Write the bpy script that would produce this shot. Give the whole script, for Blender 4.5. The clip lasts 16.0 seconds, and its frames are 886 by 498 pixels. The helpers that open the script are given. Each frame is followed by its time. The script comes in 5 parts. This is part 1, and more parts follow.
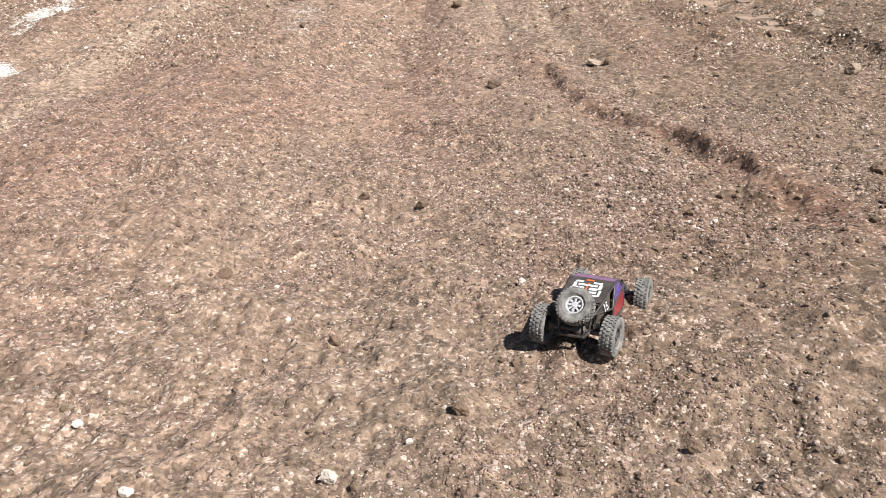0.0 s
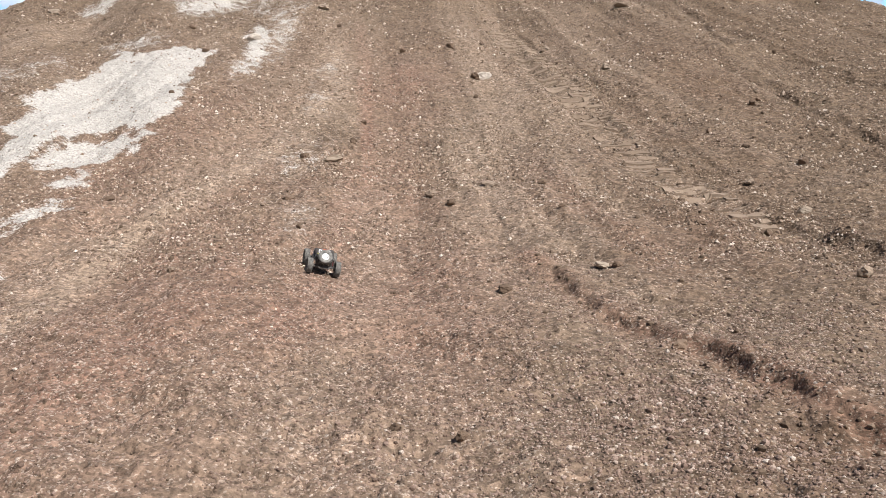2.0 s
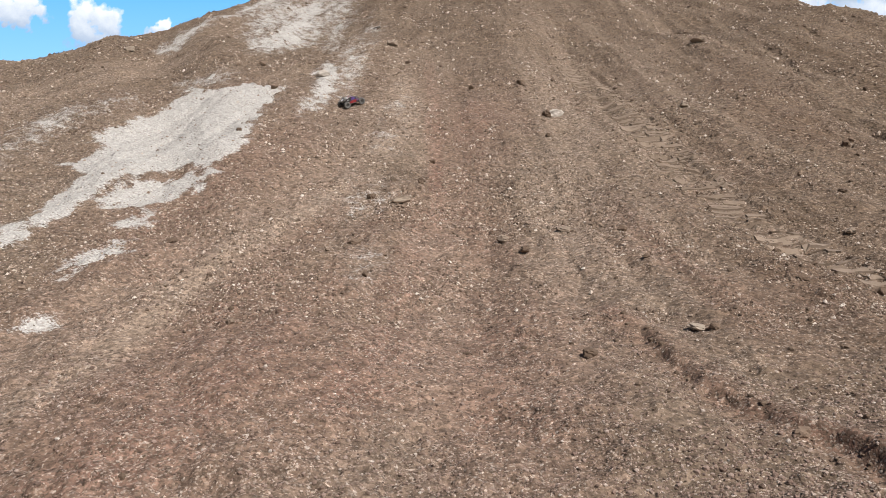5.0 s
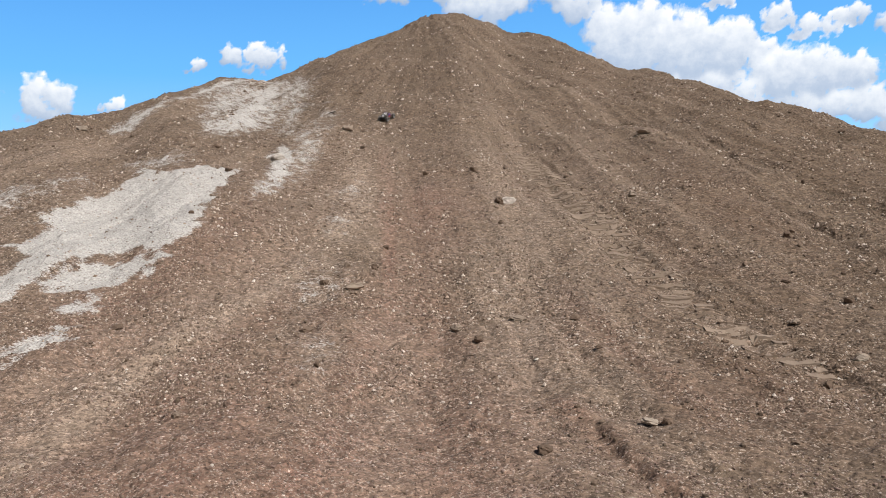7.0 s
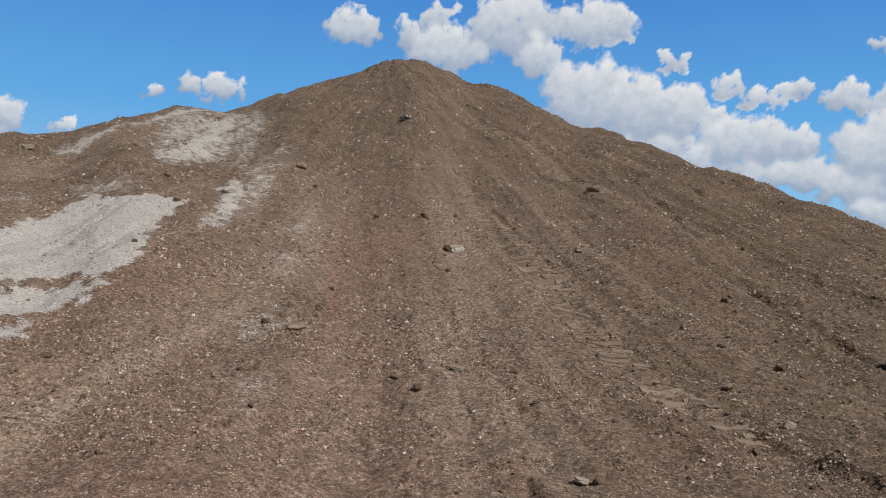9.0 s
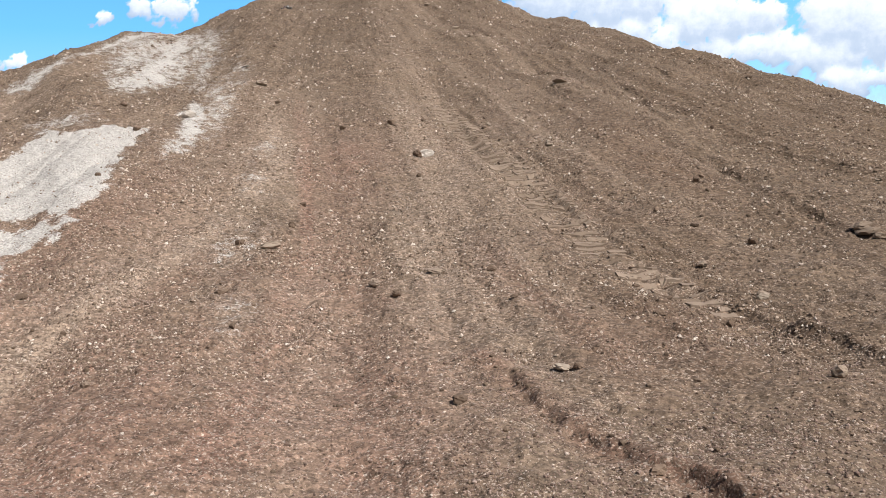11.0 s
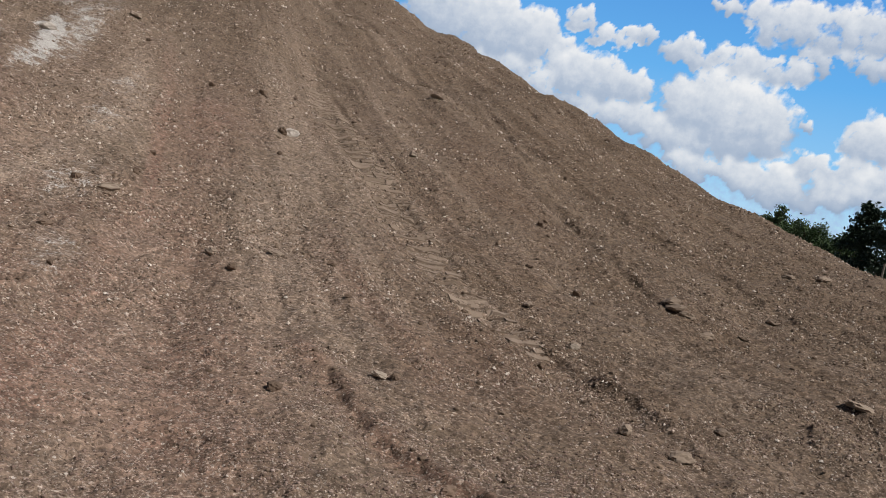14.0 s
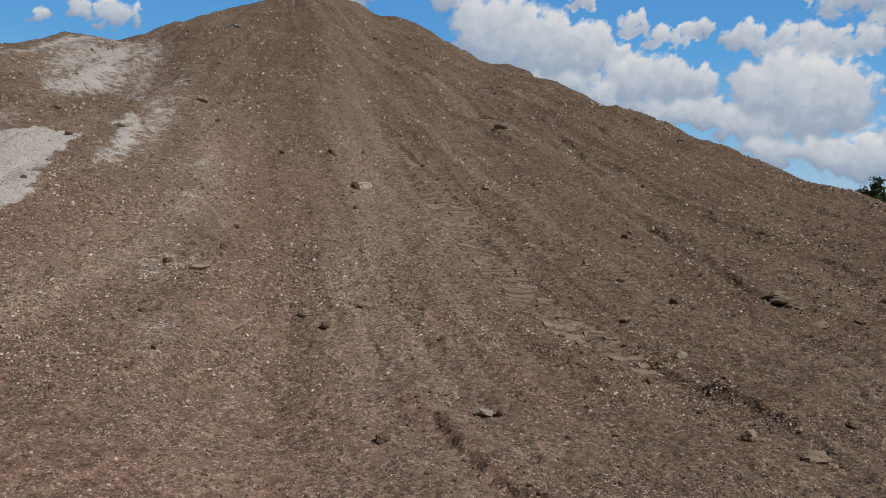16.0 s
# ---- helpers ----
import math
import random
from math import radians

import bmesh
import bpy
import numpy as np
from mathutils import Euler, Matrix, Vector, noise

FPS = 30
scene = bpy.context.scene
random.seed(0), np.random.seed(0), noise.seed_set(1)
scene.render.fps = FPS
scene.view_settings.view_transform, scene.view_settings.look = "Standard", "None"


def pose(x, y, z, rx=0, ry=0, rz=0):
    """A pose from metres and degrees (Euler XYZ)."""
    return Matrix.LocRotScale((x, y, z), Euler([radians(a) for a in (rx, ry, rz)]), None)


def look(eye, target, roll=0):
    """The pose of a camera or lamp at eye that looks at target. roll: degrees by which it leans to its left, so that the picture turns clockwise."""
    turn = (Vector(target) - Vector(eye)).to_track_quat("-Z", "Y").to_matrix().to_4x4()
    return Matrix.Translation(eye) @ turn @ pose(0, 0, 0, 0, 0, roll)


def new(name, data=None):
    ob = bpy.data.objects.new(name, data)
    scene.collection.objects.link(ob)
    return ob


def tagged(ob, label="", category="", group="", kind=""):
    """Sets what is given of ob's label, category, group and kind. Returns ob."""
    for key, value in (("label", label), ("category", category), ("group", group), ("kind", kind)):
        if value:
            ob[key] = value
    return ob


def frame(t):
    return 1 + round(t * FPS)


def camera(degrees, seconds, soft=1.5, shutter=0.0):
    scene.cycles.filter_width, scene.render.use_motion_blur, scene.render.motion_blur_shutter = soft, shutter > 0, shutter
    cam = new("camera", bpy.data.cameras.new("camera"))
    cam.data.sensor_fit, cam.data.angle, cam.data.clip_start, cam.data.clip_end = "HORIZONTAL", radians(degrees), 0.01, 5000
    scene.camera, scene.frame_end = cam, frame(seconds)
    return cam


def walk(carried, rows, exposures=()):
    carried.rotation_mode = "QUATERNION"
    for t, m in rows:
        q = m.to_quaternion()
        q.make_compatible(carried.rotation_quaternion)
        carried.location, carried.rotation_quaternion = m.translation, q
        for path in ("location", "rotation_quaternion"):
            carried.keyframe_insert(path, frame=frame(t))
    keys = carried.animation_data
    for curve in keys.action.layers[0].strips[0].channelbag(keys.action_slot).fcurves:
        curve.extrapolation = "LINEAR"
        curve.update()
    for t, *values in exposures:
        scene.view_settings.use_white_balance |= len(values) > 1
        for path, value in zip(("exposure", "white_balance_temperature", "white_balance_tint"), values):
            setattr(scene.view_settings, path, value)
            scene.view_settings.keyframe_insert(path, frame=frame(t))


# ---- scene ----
# ---------------- camera: one hand-held view, first bent down to the truck, then up the hill
cam = camera(57.12, 16.0, soft=0.5)


def aim(t, eye, yaw, pitch, roll):
    """Seconds, place, turn to the left, tilt up and lean, in degrees."""
    a, b = radians(yaw), radians(pitch)
    ahead = Vector((-math.sin(a) * math.cos(b), math.cos(a) * math.cos(b), math.sin(b)))
    return t, look(eye, Vector(eye) + ahead, roll)


PATH = [
    (0, (0.408, -0.601, 1.268), 2.19, -21.36, -2.99),
    (0.2, (0.424, -0.590, 1.299), -1.18, -20.30, -2.66),
    (0.3, (0.432, -0.584, 1.315), -2.54, -19.95, -2.50),
    (0.5, (0.436, -0.575, 1.339), -3.69, -19.18, -2.24),
    (0.7, (0.419, -0.576, 1.349), -3.33, -18.36, -2.13),
    (1, (0.362, -0.565, 1.358), -2.71, -16.85, -2.10),
    (1.5, (0.192, -0.426, 1.419), -2.30, -12.11, -2.27),
    (2, (0.056, -0.271, 1.447), -1.19, -9.27, -2.82),
    (2.5, (0.070, -0.028, 1.477), 0.79, -7.94, -3.49),
    (3, (-0.028, 0.125, 1.505), 3.75, -6.45, -3.17),
    (3.2, (-0.100, 0.170, 1.518), 3.91, -6.89, -3.25),
    (5.5, (-0.039, 0.245, 1.543), 2.11, -6.76, -1.59),
    (6, (-0.044, 0.235, 1.550), 0.15, -6.73, -1.38),
    (6.5, (-0.040, 0.238, 1.567), -0.50, -5.59, -1.63),
    (7, (-0.063, 0.257, 1.632), -0.54, -1.29, -1.66),
    (7.5, (-0.081, 0.273, 1.662), -0.45, 1.26, -1.23),
    (8, (-0.055, 0.254, 1.664), -0.96, 1.99, 0.99),
    (8.5, (-0.042, 0.233, 1.665), -3.28, 1.94, 2.18),
    (8.7, (-0.040, 0.225, 1.678), -3.89, 1.97, 2.35),
    (10.8, (0.051, 0.251, 1.638), -5.13, -4.07, -3.16),
    (11, (0.050, 0.252, 1.643), -5.54, -4.83, -3.37),
    (11.5, (0.030, 0.257, 1.638), -5.72, -5.47, -3.37),
    (12, (0.013, 0.263, 1.637), -5.93, -5.83, -3.38),
    (12.5, (0.004, 0.265, 1.663), -5.96, -5.57, -2.54),
    (13, (0.023, 0.257, 1.683), -7.26, -5.23, -0.92),
    (13.5, (-0.031, 0.212, 1.680), -13.38, -4.79, 8.27),
    (14, (-0.042, 0.161, 1.695), -16.87, -4.21, 10.99),
    (14.5, (-0.039, 0.165, 1.710), -16.00, -4.19, 11.06),
    (15, (-0.047, 0.197, 1.696), -13.41, -1.77, 7.41),
    (15.5, (-0.012, 0.214, 1.683), -11.00, -1.57, 3.29),
    (16, (-0.019, 0.206, 1.697), -10.65, -2.53, 1.79),
]
EXPOSURES = [(0, 0.63), (1.0, 0.63), (2.0, 0.28), (3.0, -0.02), (5.5, -0.04), (6.6, -0.04), (7.0, -0.16), (7.4, -0.56), (8.7, -0.68), (10.8, 0.1), (12.5, 0.1),
             (13.0, 0.02), (13.5, -0.48), (14.5, -0.48), (16, -0.8)]
walk(cam, [aim(*row) for row in PATH], EXPOSURES)

# ---------------- sky and sun: high sun behind and to the right of the viewer
SUN_BEARING, SUN_HEIGHT = 128.0, 50.0
world = bpy.data.worlds.new("sky")
scene.world = world
world.use_nodes = True
wn, wl = world.node_tree.nodes, world.node_tree.links
sky = wn.new("ShaderNodeTexSky")
sky.sky_type, sky.sun_disc = "NISHITA", False
sky.sun_elevation, sky.sun_rotation = radians(SUN_HEIGHT), radians(SUN_BEARING)
sky.air_density, sky.dust_density, sky.ozone_density, sky.altitude = 1.0, 0.0, 4.0, 600
deep = wn.new("ShaderNodeHueSaturation")
deep.inputs["Saturation"].default_value = 0.6
wl.new(sky.outputs[0], deep.inputs["Color"]), wl.new(deep.outputs[0], wn["Background"].inputs[0])
wn["Background"].inputs[1].default_value = 0.034
sun = new("sun", bpy.data.lights.new("sun", "SUN"))
sun.data.energy, sun.data.angle, sun.data.color = 5.0, radians(0.53), (1.0, 0.962, 0.925)
sb, sh = radians(SUN_BEARING), radians(SUN_HEIGHT)
sun_way = Vector((math.sin(sb) * math.cos(sh), math.cos(sb) * math.cos(sh), math.sin(sh)))
sun.matrix_world = look(sun_way * 100, (0, 0, 0))


# ---------------- materials
def material(name):
    m = bpy.data.materials.new(name)
    m.use_nodes = True
    nt = m.node_tree
    return m, nt, nt.nodes["Principled BSDF"]


def node(nt, kind, ins=None, **props):
    n = nt.nodes.new(kind)
    for key, value in props.items():
        if key == "operation":
            n.operation = value
        elif key == "blend_type":
            n.blend_type = value
        elif key == "data_type":
            n.data_type = value
        elif key == "attribute_name":
            n.attribute_name = value
        elif key == "feature":
            n.feature = value
    for key, value in (ins or {}).items():
        if hasattr(value, "is_linked"):
            nt.links.new(value, n.inputs[key])
        else:
            n.inputs[key].default_value = value
    return n


def ramp(nt, fac, stops):
    n = nt.nodes.new("ShaderNodeValToRGB")
    nt.links.new(fac, n.inputs[0])
    el = n.color_ramp.elements
    while len(el) < len(stops):
        el.new(0.5)
    for e, (p, c) in zip(el, stops):
        e.position, e.color = p, (*c, 1)
    return n.outputs[0]


def mix(nt, fac, a, b, blend="MIX"):
    n = nt.nodes.new("ShaderNodeMixRGB")
    n.blend_type = blend
    for i, v in enumerate((fac, a, b)):
        if hasattr(v, "is_linked"):
            nt.links.new(v, n.inputs[i])
        elif i:
            n.inputs[i].default_value = (*v, 1)
        else:
            n.inputs[0].default_value = v
    return n.outputs[0]


def calc(nt, op, a, b=0.0, clamp=False):
    n = nt.nodes.new("ShaderNodeMath")
    n.operation, n.use_clamp = op, clamp
    for i, v in enumerate((a, b)):
        if hasattr(v, "is_linked"):
            nt.links.new(v, n.inputs[i])
        else:
            n.inputs[i].default_value = v
    return n.outputs[0]


def grain(nt, co, scale, detail=4.0, rough=0.6):
    n = node(nt, "ShaderNodeTexNoise", {"Vector": co, "Scale": scale, "Detail": detail, "Roughness": rough})
    return n.outputs[0]


def cells(nt, co, scale, feature="F1"):
    return node(nt, "ShaderNodeTexVoronoi", {"Vector": co, "Scale": scale}, feature=feature)


def soil_material():
    """Brown stony fill with reddish, tan and chalk-white zones, which the ground carries as masks."""
    m, nt, bsdf = material("soil")
    co = node(nt, "ShaderNodeTexCoord").outputs["Object"]
    zones = node(nt, "ShaderNodeAttribute", attribute_name="zones")
    split = node(nt, "ShaderNodeSeparateColor", {0: zones.outputs["Color"]})
    chalk, red, tan = split.outputs[0], split.outputs[1], split.outputs[2]
    broad, mid, fine = grain(nt, co, 0.7, 5), grain(nt, co, 5.0, 6, 0.65), grain(nt, co, 40.0, 5, 0.7)
    base = ramp(nt, mid, [(0.3, (0.115, 0.08, 0.055)), (0.52, (0.193, 0.138, 0.101)), (0.75, (0.285, 0.208, 0.157))])
    base = mix(nt, calc(nt, "MULTIPLY", broad, 0.5), base, (0.13, 0.096, 0.064))
    redness = calc(nt, "MULTIPLY", red, calc(nt, "ADD", mid, 0.35), True)
    base = mix(nt, redness, base, (0.255, 0.142, 0.106))
    tanness = calc(nt, "MULTIPLY", tan, calc(nt, "ADD", fine, 0.45), True)
    base = mix(nt, tanness, base, (0.37, 0.278, 0.21))
    # pebbles of the finest size: a tone of their own each, dark joints between them
    stones, small = cells(nt, co, 38.0), cells(nt, co, 95.0)
    tone = node(nt, "ShaderNodeSeparateColor", {0: stones.outputs["Color"]})
    tone2 = node(nt, "ShaderNodeSeparateColor", {0: small.outputs["Color"]})
    pebble = ramp(nt, tone.outputs[0], [(0.0, (0.1, 0.07, 0.05)), (0.4, (0.18, 0.127, 0.09)), (0.7, (0.34, 0.25, 0.19)), (1.0, (0.68, 0.58, 0.5))])
    # stony and dusty patches
    stony = node(nt, "ShaderNodeMapRange", {0: grain(nt, co, 1.7, 4, 0.6), 1: 0.38, 2: 0.6, 3: 0.25, 4: 1.0}).outputs[0]
    base = mix(nt, calc(nt, "MULTIPLY", calc(nt, "SUBTRACT", 1.0, stony, True), 0.45), base, (0.3, 0.224, 0.163))
    loose = calc(nt, "MULTIPLY", calc(nt, "GREATER_THAN", tone.outputs[1], calc(nt, "SUBTRACT", 1.05, calc(nt, "MULTIPLY", stony, 0.55))), calc(nt, "LESS_THAN", stones.outputs["Distance"], 0.42))
    base = mix(nt, calc(nt, "MULTIPLY", loose, 0.8), base, pebble)
    pebble2 = ramp(nt, tone2.outputs[0], [(0.0, (0.1, 0.07, 0.05)), (0.6, (0.23, 0.165, 0.122)), (1.0, (0.6, 0.5, 0.42))])
    base = mix(nt, calc(nt, "MULTIPLY", calc(nt, "GREATER_THAN", tone2.outputs[1], calc(nt, "SUBTRACT", 1.0, calc(nt, "MULTIPLY", stony, 0.6))), 0.65), base, pebble2)
    # the fourth mask darkens the soil: slope tone, and shade painted in the print's gaps
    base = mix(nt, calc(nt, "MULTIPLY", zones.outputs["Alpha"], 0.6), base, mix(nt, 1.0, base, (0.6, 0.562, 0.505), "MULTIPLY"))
    # lumps of a hand's size
    big = cells(nt, co, 15.0)
    tone3 = node(nt, "ShaderNodeSeparateColor", {0: big.outputs["Color"]})
    lump = calc(nt, "MULTIPLY", calc(nt, "GREATER_THAN", tone3.outputs[1], 0.76), calc(nt, "LESS_THAN", big.outputs["Distance"], 0.36))
    # coarser lumps roll and gather higher up
    height = node(nt, "ShaderNodeSeparateXYZ", {0: co}).outputs[1]
    upslope = node(nt, "ShaderNodeMapRange", {0: height, 1: 5.0, 2: 13.0, 3: 0.0, 4: 0.6}).outputs[0]
    base = mix(nt, calc(nt, "MULTIPLY", lump, upslope), base, ramp(nt, tone3.outputs[0], [(0.0, (0.085, 0.06, 0.042)), (0.5, (0.15, 0.106, 0.075)), (0.78, (0.32, 0.24, 0.175)), (1.0, (0.62, 0.52, 0.42))]))
    clods, crumbs = cells(nt, co, 9.0), cells(nt, co, 24.0)
    own = node(nt, "ShaderNodeSeparateColor", {0: crumbs.outputs["Color"]}).outputs[2]
    base = mix(nt, 1.0, base, node(nt, "ShaderNodeMapRange", {0: own, 3: 0.7, 4: 1.32}).outputs[0], "MULTIPLY")
    farther = node(nt, "ShaderNodeMapRange", {0: height, 1: 3.0, 2: 11.0, 3: 0.15, 4: 1.0}).outputs[0]
    grit = node(nt, "ShaderNodeMapRange", {0: fine, 1: 0.32, 2: 0.68, 3: 0.6, 4: 1.3}).outputs[0]
    grit2 = node(nt, "ShaderNodeMapRange", {0: grain(nt, co, 13.0, 4, 0.7), 1: 0.32, 2: 0.68, 3: 0.74, 4: 1.24}).outputs[0]
    base = mix(nt, 1.0, base, calc(nt, "MULTIPLY", grit, grit2), "MULTIPLY")
    chalk_grit = calc(nt, "ADD", calc(nt, "MULTIPLY", calc(nt, "MULTIPLY", grit, grit2), 0.45), 0.55)
    torn = calc(nt, "ADD", chalk, calc(nt, "MULTIPLY", calc(nt, "SUBTRACT", calc(nt, "ADD", mid, fine), 1.0), 1.5))
    white = ramp(nt, fine, [(0.3, (0.27, 0.235, 0.2)), (0.42, (0.5, 0.47, 0.435)), (0.7, (0.68, 0.655, 0.62))])
    white = mix(nt, 1.0, mix(nt, calc(nt, "MULTIPLY", loose, 0.4), white, pebble), chalk_grit, "MULTIPLY")
    cover = node(nt, "ShaderNodeMapRange", {0: torn, 1: 0.38, 2: 0.7})
    base = mix(nt, calc(nt, "MULTIPLY", cover.outputs[0], 0.93), base, white)
    nt.links.new(base, bsdf.inputs["Base Color"])
    bsdf.inputs["Roughness"].default_value = 0.95
    bsdf.inputs["Specular IOR Level"].default_value = 0.15
    # relief in metres, from crumbs of a centimetre to clods of a hand's width
    def dome(cell, high):
        return calc(nt, "MULTIPLY", calc(nt, "SUBTRACT", 0.5, cell.outputs["Distance"], True), high)

    some = node(nt, "ShaderNodeSeparateColor", {0: clods.outputs["Color"]}).outputs[0]
    heights = [dome(small, 0.0045), calc(nt, "MULTIPLY", dome(stones, 0.012), calc(nt, "ADD", loose, 0.35)), calc(nt, "MULTIPLY", dome(crumbs, 0.017), calc(nt, "ADD", farther, 0.1)), calc(nt, "MULTIPLY", calc(nt, "MULTIPLY", dome(big, 0.045), farther), calc(nt, "ADD", lump, 0.35)),
               calc(nt, "MULTIPLY", calc(nt, "MULTIPLY", dome(clods, 0.05), farther), some), calc(nt, "MULTIPLY", grain(nt, co, 45.0, 2), 0.004), calc(nt, "MULTIPLY", grain(nt, co, 6.0, 3), 0.012)]
    total = heights[0]
    for more in heights[1:]:
        total = calc(nt, "ADD", total, more)
    bump = node(nt, "ShaderNodeBump", {"Height": total, "Distance": 1.0, "Strength": 0.9})
    nt.links.new(bump.outputs[0], bsdf.inputs["Normal"])
    return m


def stone_material(name, stops, by_island=False, spread=0.35):
    m, nt, bsdf = material(name)
    co = node(nt, "ShaderNodeTexCoord").outputs["Object"]
    if by_island:
        pick = node(nt, "ShaderNodeNewGeometry").outputs["Random Per Island"]
    else:
        pick = node(nt, "ShaderNodeObjectInfo").outputs["Random"]
    mottle = grain(nt, co, 60.0, 5, 0.7)
    f = calc(nt, "ADD", pick, calc(nt, "MULTIPLY", calc(nt, "SUBTRACT", mottle, 0.5), spread), True)
    nt.links.new(ramp(nt, f, stops), bsdf.inputs["Base Color"])
    bsdf.inputs["Roughness"].default_value = 0.9
    bsdf.inputs["Specular IOR Level"].default_value = 0.2
    bump = node(nt, "ShaderNodeBump", {"Height": grain(nt, co, 120.0, 4, 0.7), "Distance": 0.004, "Strength": 0.7})
    nt.links.new(bump.outputs[0], bsdf.inputs["Normal"])
    return m


def dusty_material(name, colour, rough=0.5, metal=0.0, dust=0.4, dust_colour=(0.3, 0.24, 0.18)):
    """Paint, rubber or metal under patchy dust."""
    m, nt, bsdf = material(name)
    co = node(nt, "ShaderNodeTexCoord").outputs["Object"]
    patch = node(nt, "ShaderNodeMapRange", {0: grain(nt, co, 28.0, 5, 0.7), 1: 0.35, 2: 0.75, 3: 0.15, 4: 1.0})
    film = calc(nt, "MULTIPLY", patch.outputs[0], dust, True)
    nt.links.new(mix(nt, film, colour, dust_colour), bsdf.inputs["Base Color"])
    nt.links.new(calc(nt, "ADD", calc(nt, "MULTIPLY", film, 0.6), rough, True), bsdf.inputs["Roughness"])
    bsdf.inputs["Metallic"].default_value = metal
    bump = node(nt, "ShaderNodeBump", {"Height": grain(nt, co, 300.0, 3), "Distance": 0.0006, "Strength": 0.5})
    nt.links.new(bump.outputs[0], bsdf.inputs["Normal"])
    return m


def leaf_material(name, dark, light):
    m, nt, bsdf = material(name)
    pick = node(nt, "ShaderNodeNewGeometry").outputs["Random Per Island"]
    nt.links.new(ramp(nt, pick, [(0.0, dark), (1.0, light)]), bsdf.inputs["Base Color"])
    bsdf.inputs["Roughness"].default_value = 0.7
    return m


def bark_material():
    m, nt, bsdf = material("bark")
    co = node(nt, "ShaderNodeTexCoord").outputs["Object"]
    nt.links.new(ramp(nt, grain(nt, co, 9.0, 6), [(0.3, (0.06, 0.045, 0.035)), (0.7, (0.16, 0.13, 0.1))]), bsdf.inputs["Base Color"])
    bsdf.inputs["Roughness"].default_value = 0.9
    return m


SOIL = soil_material()
GRAVEL = stone_material("gravel_stones", [(0.0, (0.14, 0.1, 0.073)), (0.35, (0.21, 0.15, 0.11)), (0.65, (0.3, 0.22, 0.165)), (0.82, (0.42, 0.325, 0.25)), (0.93, (0.58, 0.48, 0.4)), (1.0, (0.74, 0.66, 0.58))], True)
NEAR_GRAVEL = stone_material("reddish_stones", [(0.0, (0.15, 0.104, 0.08)), (0.35, (0.23, 0.158, 0.125)), (0.7, (0.315, 0.226, 0.182)), (0.9, (0.4, 0.302, 0.25)), (0.97, (0.5, 0.41, 0.35)), (1.0, (0.62, 0.54, 0.47))], True)
CLODS = stone_material("earth_clods", [(0.0, (0.135, 0.095, 0.067)), (0.6, (0.19, 0.136, 0.097)), (1.0, (0.26, 0.193, 0.142))], True)
PALE_STONE = stone_material("pale_stone", [(0.0, (0.25, 0.188, 0.14)), (0.5, (0.33, 0.26, 0.2)), (1.0, (0.42, 0.35, 0.28))], False, 0.5)
WHITE_STONE = stone_material("white_stone", [(0.0, (0.5, 0.44, 0.38)), (1.0, (0.68, 0.62, 0.56))], False, 0.5)
CRUST = stone_material("tan_crust", [(0.0, (0.24, 0.182, 0.135)), (1.0, (0.34, 0.265, 0.2))], False, 0.6)
DARK_CLOD = stone_material("dark_clod", [(0.0, (0.13, 0.091, 0.065)), (0.5, (0.18, 0.126, 0.09)), (1.0, (0.25, 0.178, 0.129))], False, 0.5)
RUBBER = dusty_material("dusty_rubber", (0.055, 0.055, 0.057), 0.8, 0.0, 1.0, (0.36, 0.345, 0.315))
CHROME = dusty_material("silver_plastic", (0.72, 0.72, 0.74), 0.35, 0.3, 0.2)
STEEL = dusty_material("dark_steel", (0.09, 0.09, 0.095), 0.5, 0.3, 0.35)
BLACK = dusty_material("black_plastic", (0.02, 0.02, 0.024), 0.35, 0.0, 0.35)
PURPLE = dusty_material("purple_paint", (0.17, 0.06, 0.2), 0.25, 0.0, 0.5)
VIOLET = dusty_material("violet_paint", (0.11, 0.055, 0.3), 0.2, 0.0, 0.25)
RED = dusty_material("red_paint", (0.3, 0.016, 0.03), 0.28, 0.0, 0.2)
WHITE = dusty_material("white_decal", (0.75, 0.75, 0.76), 0.35, 0.0, 0.15)
YELLOW = dusty_material("yellow_decal", (0.72, 0.7, 0.05), 0.35, 0.0, 0.1)
ORANGE = dusty_material("orange_decal", (0.75, 0.16, 0.03), 0.35, 0.0, 0.1)
SHOCK = dusty_material("grey_spring", (0.4, 0.4, 0.42), 0.35, 0.8, 0.3)
PLATES = stone_material("pressed_soil", [(0.0, (0.22, 0.163, 0.12)), (1.0, (0.32, 0.245, 0.185))], True, 0.5)
BARK = bark_material()
LEAVES = leaf_material("green_leaves", (0.03, 0.065, 0.02), (0.1, 0.165, 0.055))
LIGHT_LEAVES = leaf_material("light_green_leaves", (0.055, 0.105, 0.04), (0.15, 0.21, 0.09))
NEEDLES = leaf_material("dark_needles", (0.012, 0.03, 0.016), (0.04, 0.075, 0.04))
WOOD = dusty_material("grey_wood", (0.3, 0.27, 0.23), 0.85, 0.0, 0.3)


